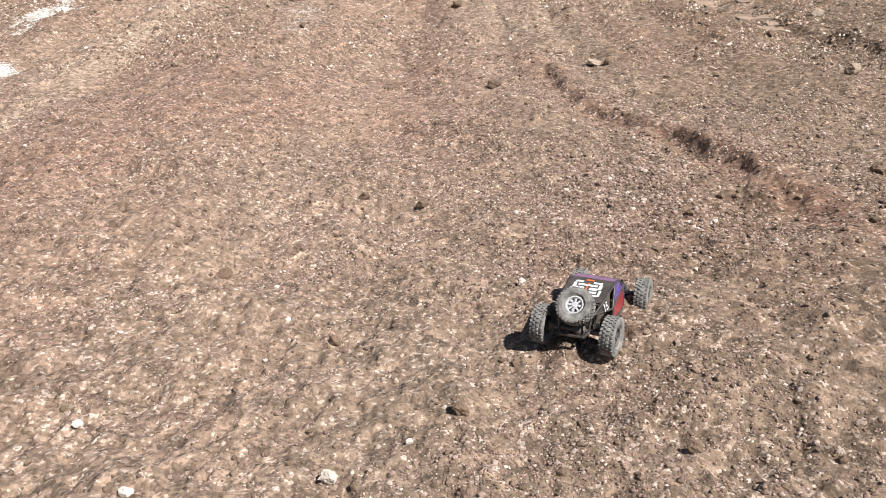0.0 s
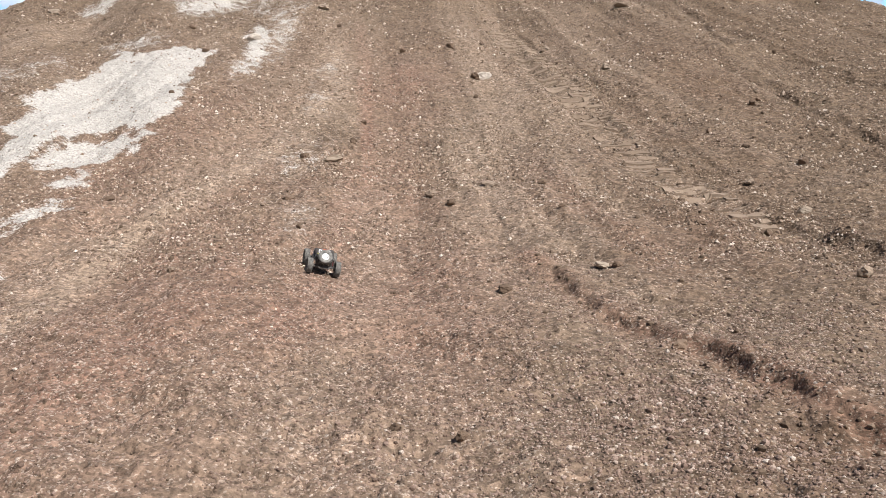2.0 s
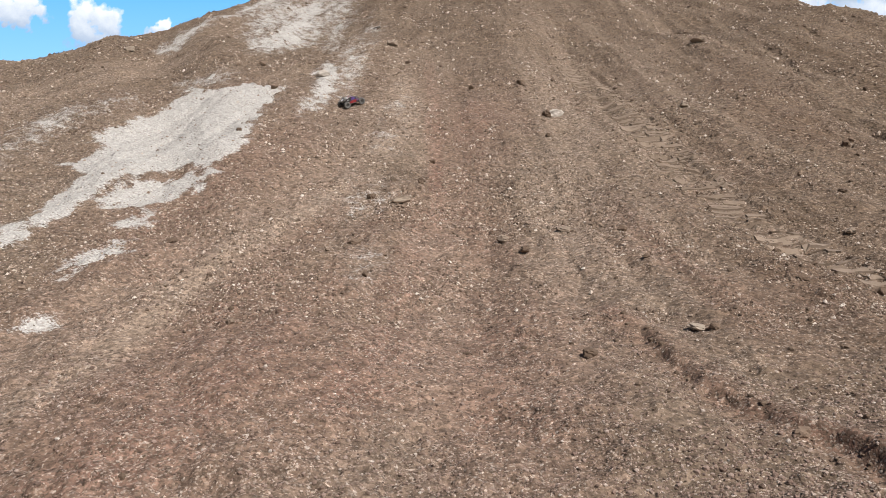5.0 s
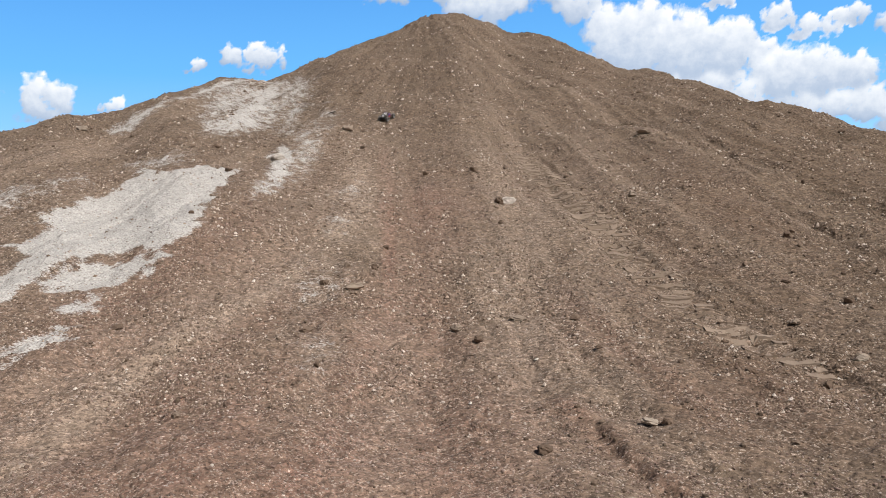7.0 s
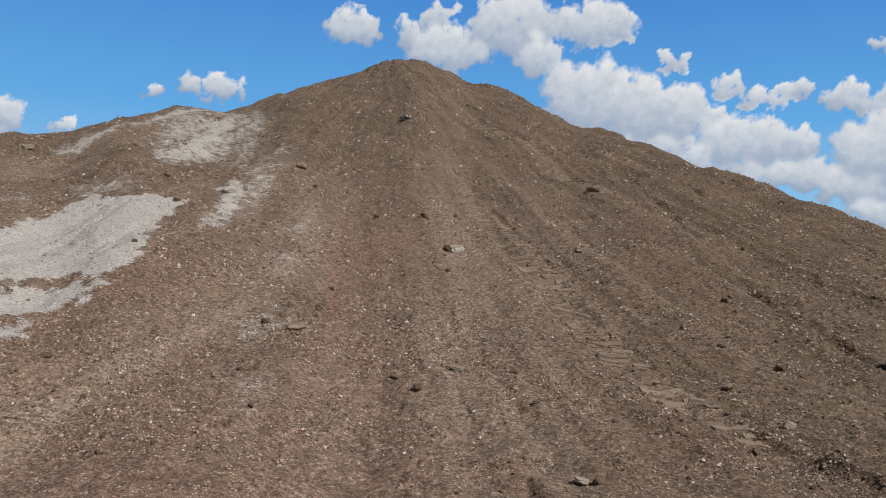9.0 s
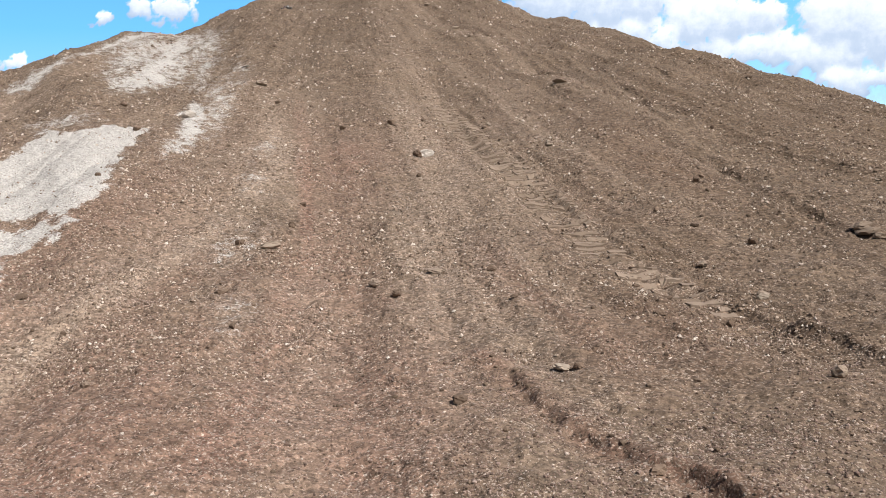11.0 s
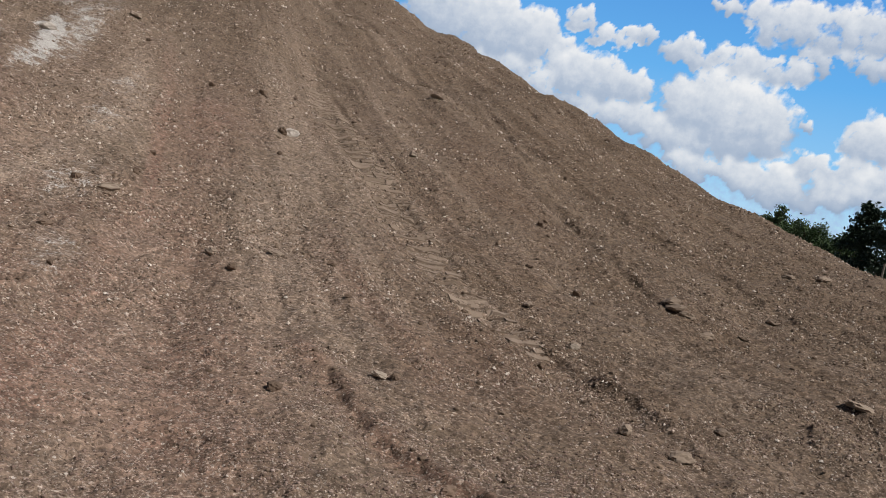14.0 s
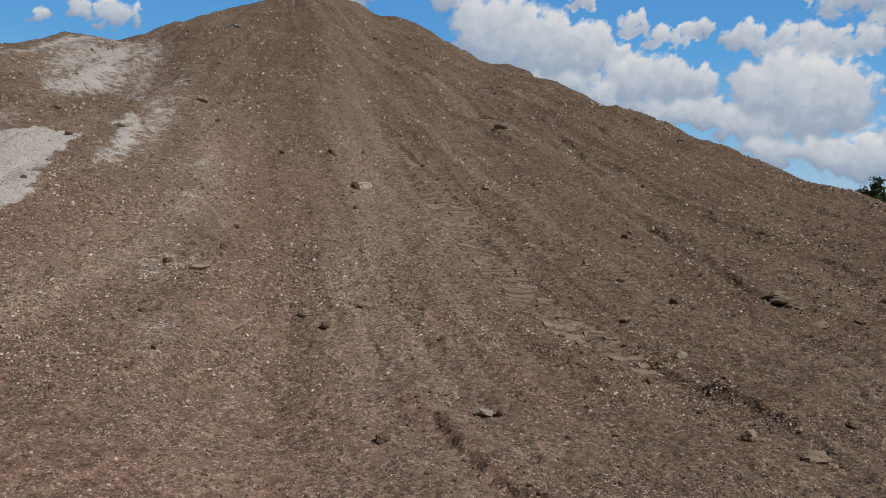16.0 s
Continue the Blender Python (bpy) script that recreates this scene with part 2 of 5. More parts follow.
# ---------------- the hill: its crest by bearing from the viewer, the toe of its slope, and relief on top
EYE = 1.56
CREST_AZ = [-90, -60, -40, -27.7, -25, -21.2, -17.7, -13.8, -9.4, -6.3, -2.3, 0.1, 1.6, 3.6, 5.9, 7.1, 9.4, 12.8, 15.1, 18.3, 21.8, 25.8, 30, 37.3, 42.6, 45, 55, 75, 100]
CREST_EL = [-3.5, 1, 4.58, 6.95, 7.83, 8.17, 10.28, 10.82, 11.48, 12.82, 13.91, 14.59, 14.89, 14.58, 13.43, 13.18, 12.59, 11.15, 10.57, 9.51, 8.15, 6.54, 5.36, 2.46, 1.19, 0.64, -2.6, -3.5, -3.8]
FAR_AZ = [-100, -50, -30, -20, -10, 0, 5, 12, 20, 30, 37, 45, 60, 100]
FAR_M = [20, 20, 23, 26, 34, 44, 44, 37, 29, 24, 21, 18, 15, 14]
TOE_AZ = [-60, -24, -12, 0, 12, 24, 36, 60]
TOE_M = [8.8, 8.1, 8.2, 9.6, 9.3, 9.7, 9.5, 9.1]
TABLE = np.random.RandomState(5).rand(256, 256)


def curve(x, xs, ys):
    """A smooth curve through knots."""
    xs, ys = np.asarray(xs, float), np.asarray(ys, float)
    m, i = np.gradient(ys, xs), np.clip(np.searchsorted(xs, x) - 1, 0, len(xs) - 2)
    h = xs[i + 1] - xs[i]
    t = np.clip((x - xs[i]) / h, 0, 1)
    return (2 * t**3 - 3 * t**2 + 1) * ys[i] + (t**3 - 2 * t**2 + t) * h * m[i] + (3 * t**2 - 2 * t**3) * ys[i + 1] + (t**3 - t**2) * h * m[i + 1]


def vnoise(x, y, seed=0):
    """Smooth noise from -1 to 1, one cell a unit."""
    x, y = x + 37.3 * seed, y + 91.7 * seed
    i, j = np.floor(x).astype(int), np.floor(y).astype(int)
    u, v = x - i, y - j
    u, v = u * u * (3 - 2 * u), v * v * (3 - 2 * v)
    g = lambda a, b: TABLE[a & 255, b & 255]
    return 2 * ((g(i, j) * (1 - u) + g(i + 1, j) * u) * (1 - v) + (g(i, j + 1) * (1 - u) + g(i + 1, j + 1) * u) * v) - 1


def fbm(x, y, octaves=4, seed=0, gain=0.5):
    return sum(gain**k * vnoise(x * 2**k, y * 2**k, seed + k) for k in range(octaves))


def soften(u, w=2.6):
    return w * np.logaddexp(0, u / w)


def hill(x, y):
    """The large form alone."""
    a, r = np.degrees(np.arctan2(x, y)), np.hypot(x, y)
    d, r0 = curve(a, FAR_AZ, FAR_M), curve(a, TOE_AZ, TOE_M)
    top = np.maximum(EYE + d * np.tan(np.radians(curve(a, CREST_AZ, CREST_EL))), 0.02)
    up = top * (soften(r - r0) - soften(-r0)) / (soften(d - r0) - soften(-r0))
    far = np.maximum(r - d, 0)
    down = top - 0.5 * (r - d) - 0.02 * far**2
    z = -0.25 * np.logaddexp(-up / 0.25, -np.maximum(down, -40) / 0.25)
    return 0.3 * np.logaddexp(z / 0.3, -1) - 0.12 * np.exp(-r / 8)


def polyline(x, y, pts):
    """Signed distance to the right of a line of points, and the way along it."""
    best, side, along, run = np.full(np.shape(x), 1e9), np.zeros(np.shape(x)), np.zeros(np.shape(x)), 0.0
    for (ax, ay), (bx, by) in zip(pts, pts[1:]):
        dx, dy = bx - ax, by - ay
        n = math.hypot(dx, dy)
        t = np.clip(((x - ax) * dx + (y - ay) * dy) / n**2, 0, 1)
        d = np.hypot(x - ax - t * dx, y - ay - t * dy)
        s = np.sign((x - ax) * dy - (y - ay) * dx)
        near = d < best
        best, side, along = np.where(near, d, best), np.where(near, s * d, side), np.where(near, run + t * n, along)
        run += n
    return side, along, run, best


CUT = [(2.0, 2.5), (1.96, 2.95), (1.88, 3.2), (1.76, 3.64), (1.69, 4.0), (1.6, 4.2), (1.5, 4.33), (1.27, 4.78), (1.14, 5.3), (1.05, 6.05), (0.9, 6.6)]
TREAD = [(3.1, 7.3), (3.08, 8.3), (3.04, 9.0), (2.98, 9.9), (2.94, 11.0), (2.86, 12.4), (2.76, 13.6), (2.56, 15.2), (2.3, 17.3), (2.0, 19.5)]
RIB = [(3.6, 4.6), (3.75, 5.6), (3.68, 6.3), (3.42, 7.9), (3.42, 9.0), (3.28, 10.5), (3.16, 11.6), (3.09, 12.6), (3.02, 14.3), (2.82, 15.8), (2.57, 18.6), (2.2, 21.5)]
# smaller ruts down the slope: their points and depth
RUTS = [([(3.49, 12.5), (3.4, 13.8), (3.2, 15.1), (3.06, 17.5)], 0.03), ([(6.4, 8.5), (6.1, 9.4), (6.2, 11.5), (6.26, 15.0), (6.35, 16.3), (6.6, 18.5), (6.5, 20.0), (6.8, 24.3)], 0.06),
        ([(8.0, 12.6), (8.2, 14.7), (8.4, 16.0), (8.1, 17.1), (7.9, 19.3), (8.1, 22.2)], 0.06), ([(2.42, 15.7), (2.3, 17.4), (2.1, 20.0), (1.5, 21.4)], 0.04), ([(0.6, 7.4), (0.53, 8.7), (0.4, 10.0), (0.14, 11.5)], 0.05),
        ([(6.95, 8.9), (6.5, 9.2), (6.1, 9.8), (6.1, 10.8), (6.2, 12.1)], 0.05), ([(7.9, 7.7), (8.0, 8.7), (8.1, 9.7), (8.3, 11.4), (8.3, 13.2)], 0.05), ([(6.1, 5.6), (6.3, 6.4), (6.4, 6.8), (6.25, 7.1)], 0.05),
        ([(10.2, 12.0), (10.1, 13.0), (10.4, 14.3), (10.1, 15.3)], 0.05), ([(4.6, 14.0), (4.7, 17.0), (4.4, 20.5), (4.2, 24.0)], 0.03), ([(-0.2, 17.0), (-0.1, 21.0), (0.1, 26.0)], 0.03)]
RIB_FAR = [(8.3, 12.0), (7.6, 15.5), (6.9, 18.4), (5.9, 22.2), (4.2, 28.0)]


def fan(x, y):
    """Which of the fall lines that spread from the top runs through a place."""
    return x / np.maximum(47 - y, 4.0)


def tread_band(x, y):
    """1 on the crawler's print, and its plates: 1 on a plate, -1 in the gap."""
    s, along, run, dist = polyline(x, y, TREAD)
    band = np.clip((0.34 + 0.06 * vnoise(x * 1.9, y * 1.9, 79) - dist) / 0.05, 0, 1) * np.clip(along / 0.8, 0, 1) * np.clip((run - along) / 4, 0, 1)
    plates = np.clip(np.sin(along * 2 * np.pi / 0.3 + 2.2 * vnoise(x * 2.0, y * 1.4, 80)) * 6 + 3, -1, 1)
    return band, plates


def relief(x, y):
    """Furrows down the slope, the washed-out cut, the crawler's print, lumps."""
    r = np.hypot(x, y)
    k = fan(x + 0.25 * vnoise(x * 0.3, y * 0.3, 3), y)
    on = np.clip((r - 2.0) / 6.0, 0.15, 1) * np.clip((60 - r) / 10, 0, 1)
    z = on * (0.06 * vnoise(k * 38, y * 0.06, 11) + 0.035 * vnoise(k * 85, y * 0.1, 12) + 0.02 * vnoise(k * 210, y * 0.25, 13))
    near = np.clip((90 - r) / 30, 0, 1)
    z += near * (0.05 * fbm(x * 0.6, y * 0.6, 3, 20) + 0.028 * fbm(x * 2.2, y * 2.2, 3, 24))
    rough = 0.5 + 0.5 * vnoise(x * 0.55, y * 0.4, 31)
    band, plates = tread_band(x, y)
    rough = rough * (1 - 0.9 * band)
    z += near * (1 - 0.7 * band) * (0.009 + 0.011 * rough) * fbm(x * 8, y * 8, 2, 40) + near * (0.004 + 0.006 * rough) * (1 - 2.2 * np.abs(fbm(x * 17, y * 17, 2, 44)))
    # clods that stand up out of the soil
    z += near * 0.016 * np.clip(fbm(x * 6.5, y * 6.5, 2, 52) - 0.62, 0, 1) * 3
    # skyline lumps
    z += np.clip((r - 14) / 8, 0, 1) * near * 0.22 * fbm(x * 0.35, y * 0.35, 3, 60)
    # the cut: ground on its uphill side stands higher, with a broken lip
    s, along, run, dist = polyline(x, y, CUT)
    s = s + 0.04 * vnoise(x * 4, y * 4, 70) + 0.025 * vnoise(x * 11, y * 11, 71)
    ends = np.clip(along / 0.25, 0, 1) * np.clip((run - along) / 0.6, 0, 1)
    step = 1 / (1 + np.exp(-np.clip(s / 0.022, -40, 40)))
    z += ends * np.exp(-dist / 0.55) * (0.11 * step - 0.05) * np.interp(along, [0, 0.4, 0.7, 1.8, 2.2, 3.5], [0.15, 0.4, 0.9, 0.95, 0.75, 0.8]) * np.clip(0.85 + 0.5 * vnoise(x * 2.4, y * 2.4, 72), 0.3, 1.15)
    # the crawler's print: cross bars in a band, a rib pressed up along it
    z += band * (0.02 * plates * np.clip(0.8 + 1.1 * vnoise(x * 1.7, y * 1.3, 81), 0, 1.3) - 0.02)
    # the print's outer edge: a low step with the higher ground to its right
    s, along, run, dist = polyline(x, y, RIB)
    s = s + 0.05 * vnoise(x * 3, y * 3, 86) + 0.02 * vnoise(x * 11, y * 11, 87)
    fade = np.clip(along / 1.0, 0, 1) * np.clip((run - along) / 3, 0, 1) * np.clip(0.85 + 0.6 * vnoise(x * 1.3, y * 1.3, 88), 0.2, 1.2)
    z += fade * np.exp(-dist / 0.5) * (0.068 / (1 + np.exp(-np.clip(s / 0.02, -40, 40))) - 0.03)
    # ruts with a raised edge on their far side
    for n, (line, deep) in enumerate(RUTS):
        s, along, run, dist = polyline(x, y, line)
        s = s + 0.07 * vnoise(x * 2.0, y * 2.0, 400 + n) + 0.025 * vnoise(x * 9, y * 9, 430 + n)
        fade = np.clip(along / 0.8, 0, 1) * np.clip((run - along) / 1.5, 0, 1) * np.clip(0.75 + 0.7 * vnoise(x * 0.9, y * 0.9, 460 + n), 0.1, 1.3)
        z += fade * 0.5 * deep * (np.exp(-(((s - 0.1) / 0.09) ** 2)) - 0.9 * np.exp(-(((s + 0.05) / 0.06) ** 2)))
    for line, height, seed in ((RIB, 0.03, 82), (RIB_FAR, 0.05, 84)):
        s, along, run, dist = polyline(x, y, line)
        s = s + 0.06 * vnoise(x * 2.5, y * 2.5, seed)
        fade = np.clip(along / 1.0, 0, 1) * np.clip((run - along) / 3, 0, 1)
        z += fade * (height * np.exp(-((s / 0.075) ** 2)) * (0.7 + 0.6 * vnoise(x * 3, y * 3, seed + 1)) - 0.02 * np.exp(-(((s - 0.2) / 0.12) ** 2)))
    return z


def ground_z(x, y):
    return hill(x, y) + relief(x, y)


def blob(a, r, a0, r0, wa, wr, tilt=0.0):
    """1 inside an oval patch by bearing and distance, falling to 0 outside."""
    u, v = (a - a0 - tilt * (r - r0)) / wa, (r - r0) / wr
    return np.clip(1.5 - np.sqrt(u * u + v * v), 0, 1)


CHALK_FIELD = [(-5.96, 16.9), (-5.38, 16.2), (-5.15, 16.4), (-4.86, 16.6), (-4.28, 16.5), (-3.98, 16.3), (-3.98, 17.0), (-3.96, 15.7), (-3.94, 14.7), (-3.81, 13.65), (-3.71, 12.9), (-3.64, 12.3), (-3.64, 11.85), (-3.71, 11.5), (-3.86, 11.4), (-4.33, 11.64), (-4.64, 11.56),
               (-4.81, 11.4), (-4.92, 11.0), (-5.02, 10.66), (-4.96, 10.27), (-4.96, 9.87), (-5.04, 9.6), (-5.15, 9.35), (-5.33, 9.2), (-5.51, 9.8), (-5.59, 10.3), (-5.52, 10.64), (-5.55, 11.1), (-5.64, 11.6), (-6.0, 11.8), (-6.28, 12.0), (-6.07, 12.2), (-5.94, 12.6),
               (-6.28, 13.2), (-6.25, 13.7), (-6.1, 14.1), (-5.95, 14.8), (-5.88, 15.3), (-5.89, 15.8), (-5.85, 16.2)]
CHALK_LOWER = [(-4.87, 10.66), (-4.76, 11.05), (-4.55, 11.3), (-4.17, 11.3), (-3.81, 11.2), (-3.65, 11.06), (-3.82, 10.82), (-3.96, 10.66), (-4.12, 10.46), (-4.22, 10.16), (-4.49, 10.0), (-4.64, 9.88), (-4.67, 10.2), (-4.81, 10.35)]
CHALK_TOP = [(-5.81, 29.1), (-5.45, 30.9), (-5.05, 27.2), (-4.94, 24.9), (-4.84, 22.6), (-4.78, 20.7), (-5.08, 20.3), (-5.44, 20.1), (-5.63, 20.5), (-5.52, 21.95), (-5.48, 23.6), (-5.87, 27.15)]
CHALK_MID = [(-3.65, 18.35), (-3.38, 18.9), (-3.14, 18.2), (-3.04, 17.4), (-2.99, 16.5), (-3.08, 15.9), (-3.17, 15.3), (-3.3, 14.8), (-3.38, 15.0), (-3.32, 15.5), (-3.28, 16.1), (-3.4, 16.9)]
CHALK_BITS = [[(-4.35, 9.6), (-3.98, 9.82), (-3.87, 9.7), (-4.04, 9.44), (-4.29, 9.38)],
              [(-4.1, 8.27), (-4.0, 8.45), (-3.95, 8.74), (-3.86, 8.8), (-3.6, 8.0), (-3.55, 7.66), (-3.79, 7.86), (-3.84, 7.6), (-3.92, 7.48), (-4.12, 7.93), (-4.15, 8.17), (-4.28, 8.2)],
              [(-6.3, 9.3), (-5.49, 9.23), (-5.23, 9.24), (-5.04, 8.82), (-5.04, 8.54), (-5.13, 8.36), (-5.7, 8.2)], [(-3.75, 6.3), (-3.5, 6.45), (-3.4, 6.3), (-3.6, 6.15)]]
CHALK_THIN = [[(-8.2, 12.3), (-7.61, 13.0), (-7.52, 13.6), (-7.85, 14.8), (-7.65, 15.05), (-7.15, 14.6), (-7.05, 13.9), (-7.18, 13.5), (-7.26, 13.1), (-7.38, 12.8), (-7.35, 12.2), (-8.0, 11.9)], [(-6.9, 14.8), (-6.91, 16.0), (-6.59, 15.8), (-6.64, 15.0), (-6.73, 14.6)],
              [(-7.46, 27.3), (-7.07, 28.6), (-6.2, 31.0), (-5.35, 32.2), (-4.46, 30.6), (-4.04, 26.7), (-3.92, 23.9), (-3.47, 20.0), (-3.65, 19.9), (-4.61, 25.9), (-4.5, 21.4), (-5.39, 19.5), (-6.02, 21.9), (-6.74, 25.3)],
              [(-6.3, 17.2), (-5.6, 17.6), (-5.2, 17.2), (-5.7, 16.8)]]
CHALK_CREST = [(-8.37, 21.1), (-8.01, 21.6), (-7.66, 22.2), (-7.47, 23.4), (-7.48, 26.7), (-7.18, 28.7), (-6.81, 28.3), (-7.21, 25.8), (-7.27, 23.3), (-7.27, 21.7), (-7.58, 21.2), (-8.04, 20.96)]
TAN_WAY = [(-2.75, 4.0), (-2.72, 6.25), (-2.66, 7.2), (-2.48, 8.4), (-2.35, 9.5), (-2.04, 10.8), (-1.7, 13.0)]
PALE_WAY = [(-1.1, 12.2), (-1.25, 14.0), (-1.45, 16.3), (-1.84, 18.2), (-2.2, 21.0)]
RED_WAY = [(-0.17, 15.8), (-0.12, 13.2), (-0.4, 11.4), (-0.5, 9.4), (-0.64, 7.1), (-0.7, 5.0)]
FAINT = [(-8.4, 10.7, 2.2, 0.9, 0.6), (-8.6, 8.0, 1.6, 0.6, 0.4), (-6.2, 15.0, 1.3, 2.2, 0.4), (-8.0, 21.5, 1.2, 4.5, 0.3)]


def field(x, y, corners):
    """Metres inside (+) or outside (-) a patch."""
    pts = corners + corners[:1]
    inside = np.zeros(np.shape(x), bool)
    for (ax, ay), (bx, by) in zip(pts, pts[1:]):
        inside ^= ((ay > y) != (by > y)) & (x < (bx - ax) * (y - ay) / (by - ay + 1e-9) + ax)
    dist = polyline(x, y, pts)[3]
    return np.where(inside, dist, -dist)


def zones(x, y):
    """Masks of chalk, reddish and tan soil, and of darker tone with painted gap shade."""
    a, r = np.degrees(np.arctan2(x, y)), np.hypot(x, y)
    wob = 0.45 * fbm(x * 1.1, y * 0.9, 3, 90)
    wx, wy = x + 0.1 * fbm(x * 3.3, y * 3.0, 4, 300, 0.7), y + 0.2 * fbm(x * 3.0, y * 1.8, 4, 310, 0.65)
    chalk = np.clip(0.55 + field(wx, wy, CHALK_FIELD) / 0.22, 0, 1.0)
    chalk = np.maximum(chalk, np.clip(0.55 + field(wx, wy, CHALK_LOWER) / 0.22, 0, 1.0))
    chalk = np.maximum(chalk, np.clip(0.5 + field(wx, wy, CHALK_TOP) / 0.9, 0, 0.8))
    chalk = np.maximum(chalk, np.clip(0.5 + field(wx, wy, CHALK_MID) / 0.4, 0, 0.85))
    chalk = np.maximum(chalk, np.clip(0.45 + field(wx, wy, CHALK_CREST) / 0.7, 0, 0.65))
    for bits in CHALK_THIN:
        chalk = np.maximum(chalk, np.clip(0.38 + field(wx, wy, bits) / 1.6, 0, 0.52))
    for bits in CHALK_BITS:
        chalk = np.maximum(chalk, np.clip(0.5 + field(wx, wy, bits) / 0.25, 0, 0.85))
    # drag marks over the chalk
    chalk = chalk * (1 + 0.16 * vnoise(fan(x, y) * 150, y * 0.35, 320) + 0.16 * fbm(x * 1.6, y * 1.2, 3, 330))
    faint = np.zeros(np.shape(x))
    for b in FAINT:
        faint = np.maximum(faint, blob(a, r, *b) * np.clip(0.6 + 0.9 * wob, 0.1, 1))
    chalk = np.maximum(chalk, 0.62 * faint)
    way = lambda line, wide: np.exp(-((polyline(x + 0.12 * wob, y, line)[3] / wide) ** 2))
    k = fan(x + 0.4 * vnoise(x * 0.25, y * 0.25, 95), y)
    streak = vnoise(k * 45, y * 0.05, 96) + 0.6 * vnoise(k * 120, y * 0.12, 97)
    red = np.clip(0.35 + 0.6 * fbm(x * 0.5, y * 0.35, 3, 98) - 0.5 * streak, 0, 1) * np.clip(1.35 - r / 16, 0.05, 1) * np.clip(1.3 - np.maximum(a - 8, 0) / 16, 0.1, 1)
    red += 0.5 * way(RED_WAY, 0.4)
    red += 0.9 * (blob(a, r, -3.5, 14.5, 0.5, 4.0) + blob(a, r, 2.0, 5.5, 6.0, 2.2) * 0.7)
    path = np.exp(-(((k + 0.062 + 0.0016 * np.clip(14 - y, 0, 20)) / 0.014) ** 2)) + 0.9 * np.exp(-(((k + 0.012 - 0.0014 * np.clip(9 - y, 0, 9)) / 0.008) ** 2)) * np.clip((12 - r) / 4, 0, 1)
    tan = 0.6 * np.clip(streak - 0.15, 0, 1) * np.clip(1.3 - np.maximum(a - 6, 0) / 20, 0.35, 1) + 0.5 * path * np.clip((24 - r) / 8, 0, 1) + 0.8 * faint
    tan += 0.25 * np.clip(1.2 - np.hypot(x + 0.9, y - 2.0) / 2.2, 0, 1) + 0.3 * np.clip(vnoise(x * 1.3, y * 1.1, 99) - 0.3, 0, 1)
    tan = tan * np.clip(0.3 + (r - 2.5) / 7, 0.3, 1) + 0.35 * np.clip(1.3 - np.hypot(x + 1.0, y - 2.0) / 2.0, 0, 1) * np.clip(0.6 + 0.9 * wob, 0, 1)
    tan += 0.6 * way(TAN_WAY, 0.2) + 0.45 * way(PALE_WAY, 0.3)
    band, plates = tread_band(x, y)
    tan = tan * (1 - band) + 0.35 * band * np.clip(plates, 0, 1) * np.clip(0.75 + 0.8 * vnoise(x * 1.7, y * 1.3, 81), 0, 1)
    # darker towards the right, and again from 16 m up the slope
    tone_and_shade = np.clip((a - 8 + 3 * wob) / 12, 0, 1) * np.clip((r - 4) / 4, 0, 1) * (1 - 0.8 * band)
    # crevice shade between the print's plates, painted into the colour
    tone_and_shade = np.maximum(tone_and_shade, 0.8 * band * np.clip(-plates, 0, 1))
    tone_and_shade = np.maximum(tone_and_shade, np.clip((r - 16) / 8, 0, 1) * 0.7) * np.clip(0.9 + 0.5 * vnoise(k * 70, y * 0.08, 340), 0, 1)
    # redder and darker along the cut and on one near patch
    torn = np.exp(-((polyline(x, y, CUT)[3] / 0.14) ** 2))
    turned = np.exp(-(((x - 1.6) / 0.6) ** 2 + ((y - 2.5) / 0.65) ** 2)) * np.clip(0.9 + wob, 0, 1)
    red, tone_and_shade = red + 0.8 * torn + 0.5 * turned, tone_and_shade + 0.35 * torn + 1.4 * turned
    return np.clip(chalk, 0, 1), np.clip(red, 0, 1), np.clip(tan, 0, 1), np.clip(tone_and_shade, 0, 1)


def mesh_from(name, verts, faces, sizes=None):
    """A mesh from arrays; all faces have the same number of corners."""
    me = bpy.data.meshes.new(name)
    n = faces.shape[1]
    me.vertices.add(len(verts))
    me.vertices.foreach_set("co", np.ascontiguousarray(verts, np.float32).ravel())
    me.loops.add(faces.size)
    me.loops.foreach_set("vertex_index", np.ascontiguousarray(faces, np.int32).ravel())
    me.polygons.add(len(faces))
    me.polygons.foreach_set("loop_start", np.arange(0, faces.size, n, dtype=np.int32))
    if n == 3:
        me.polygons.foreach_set("use_smooth", np.zeros(len(faces), bool))
    me.update(calc_edges=True)
    return me


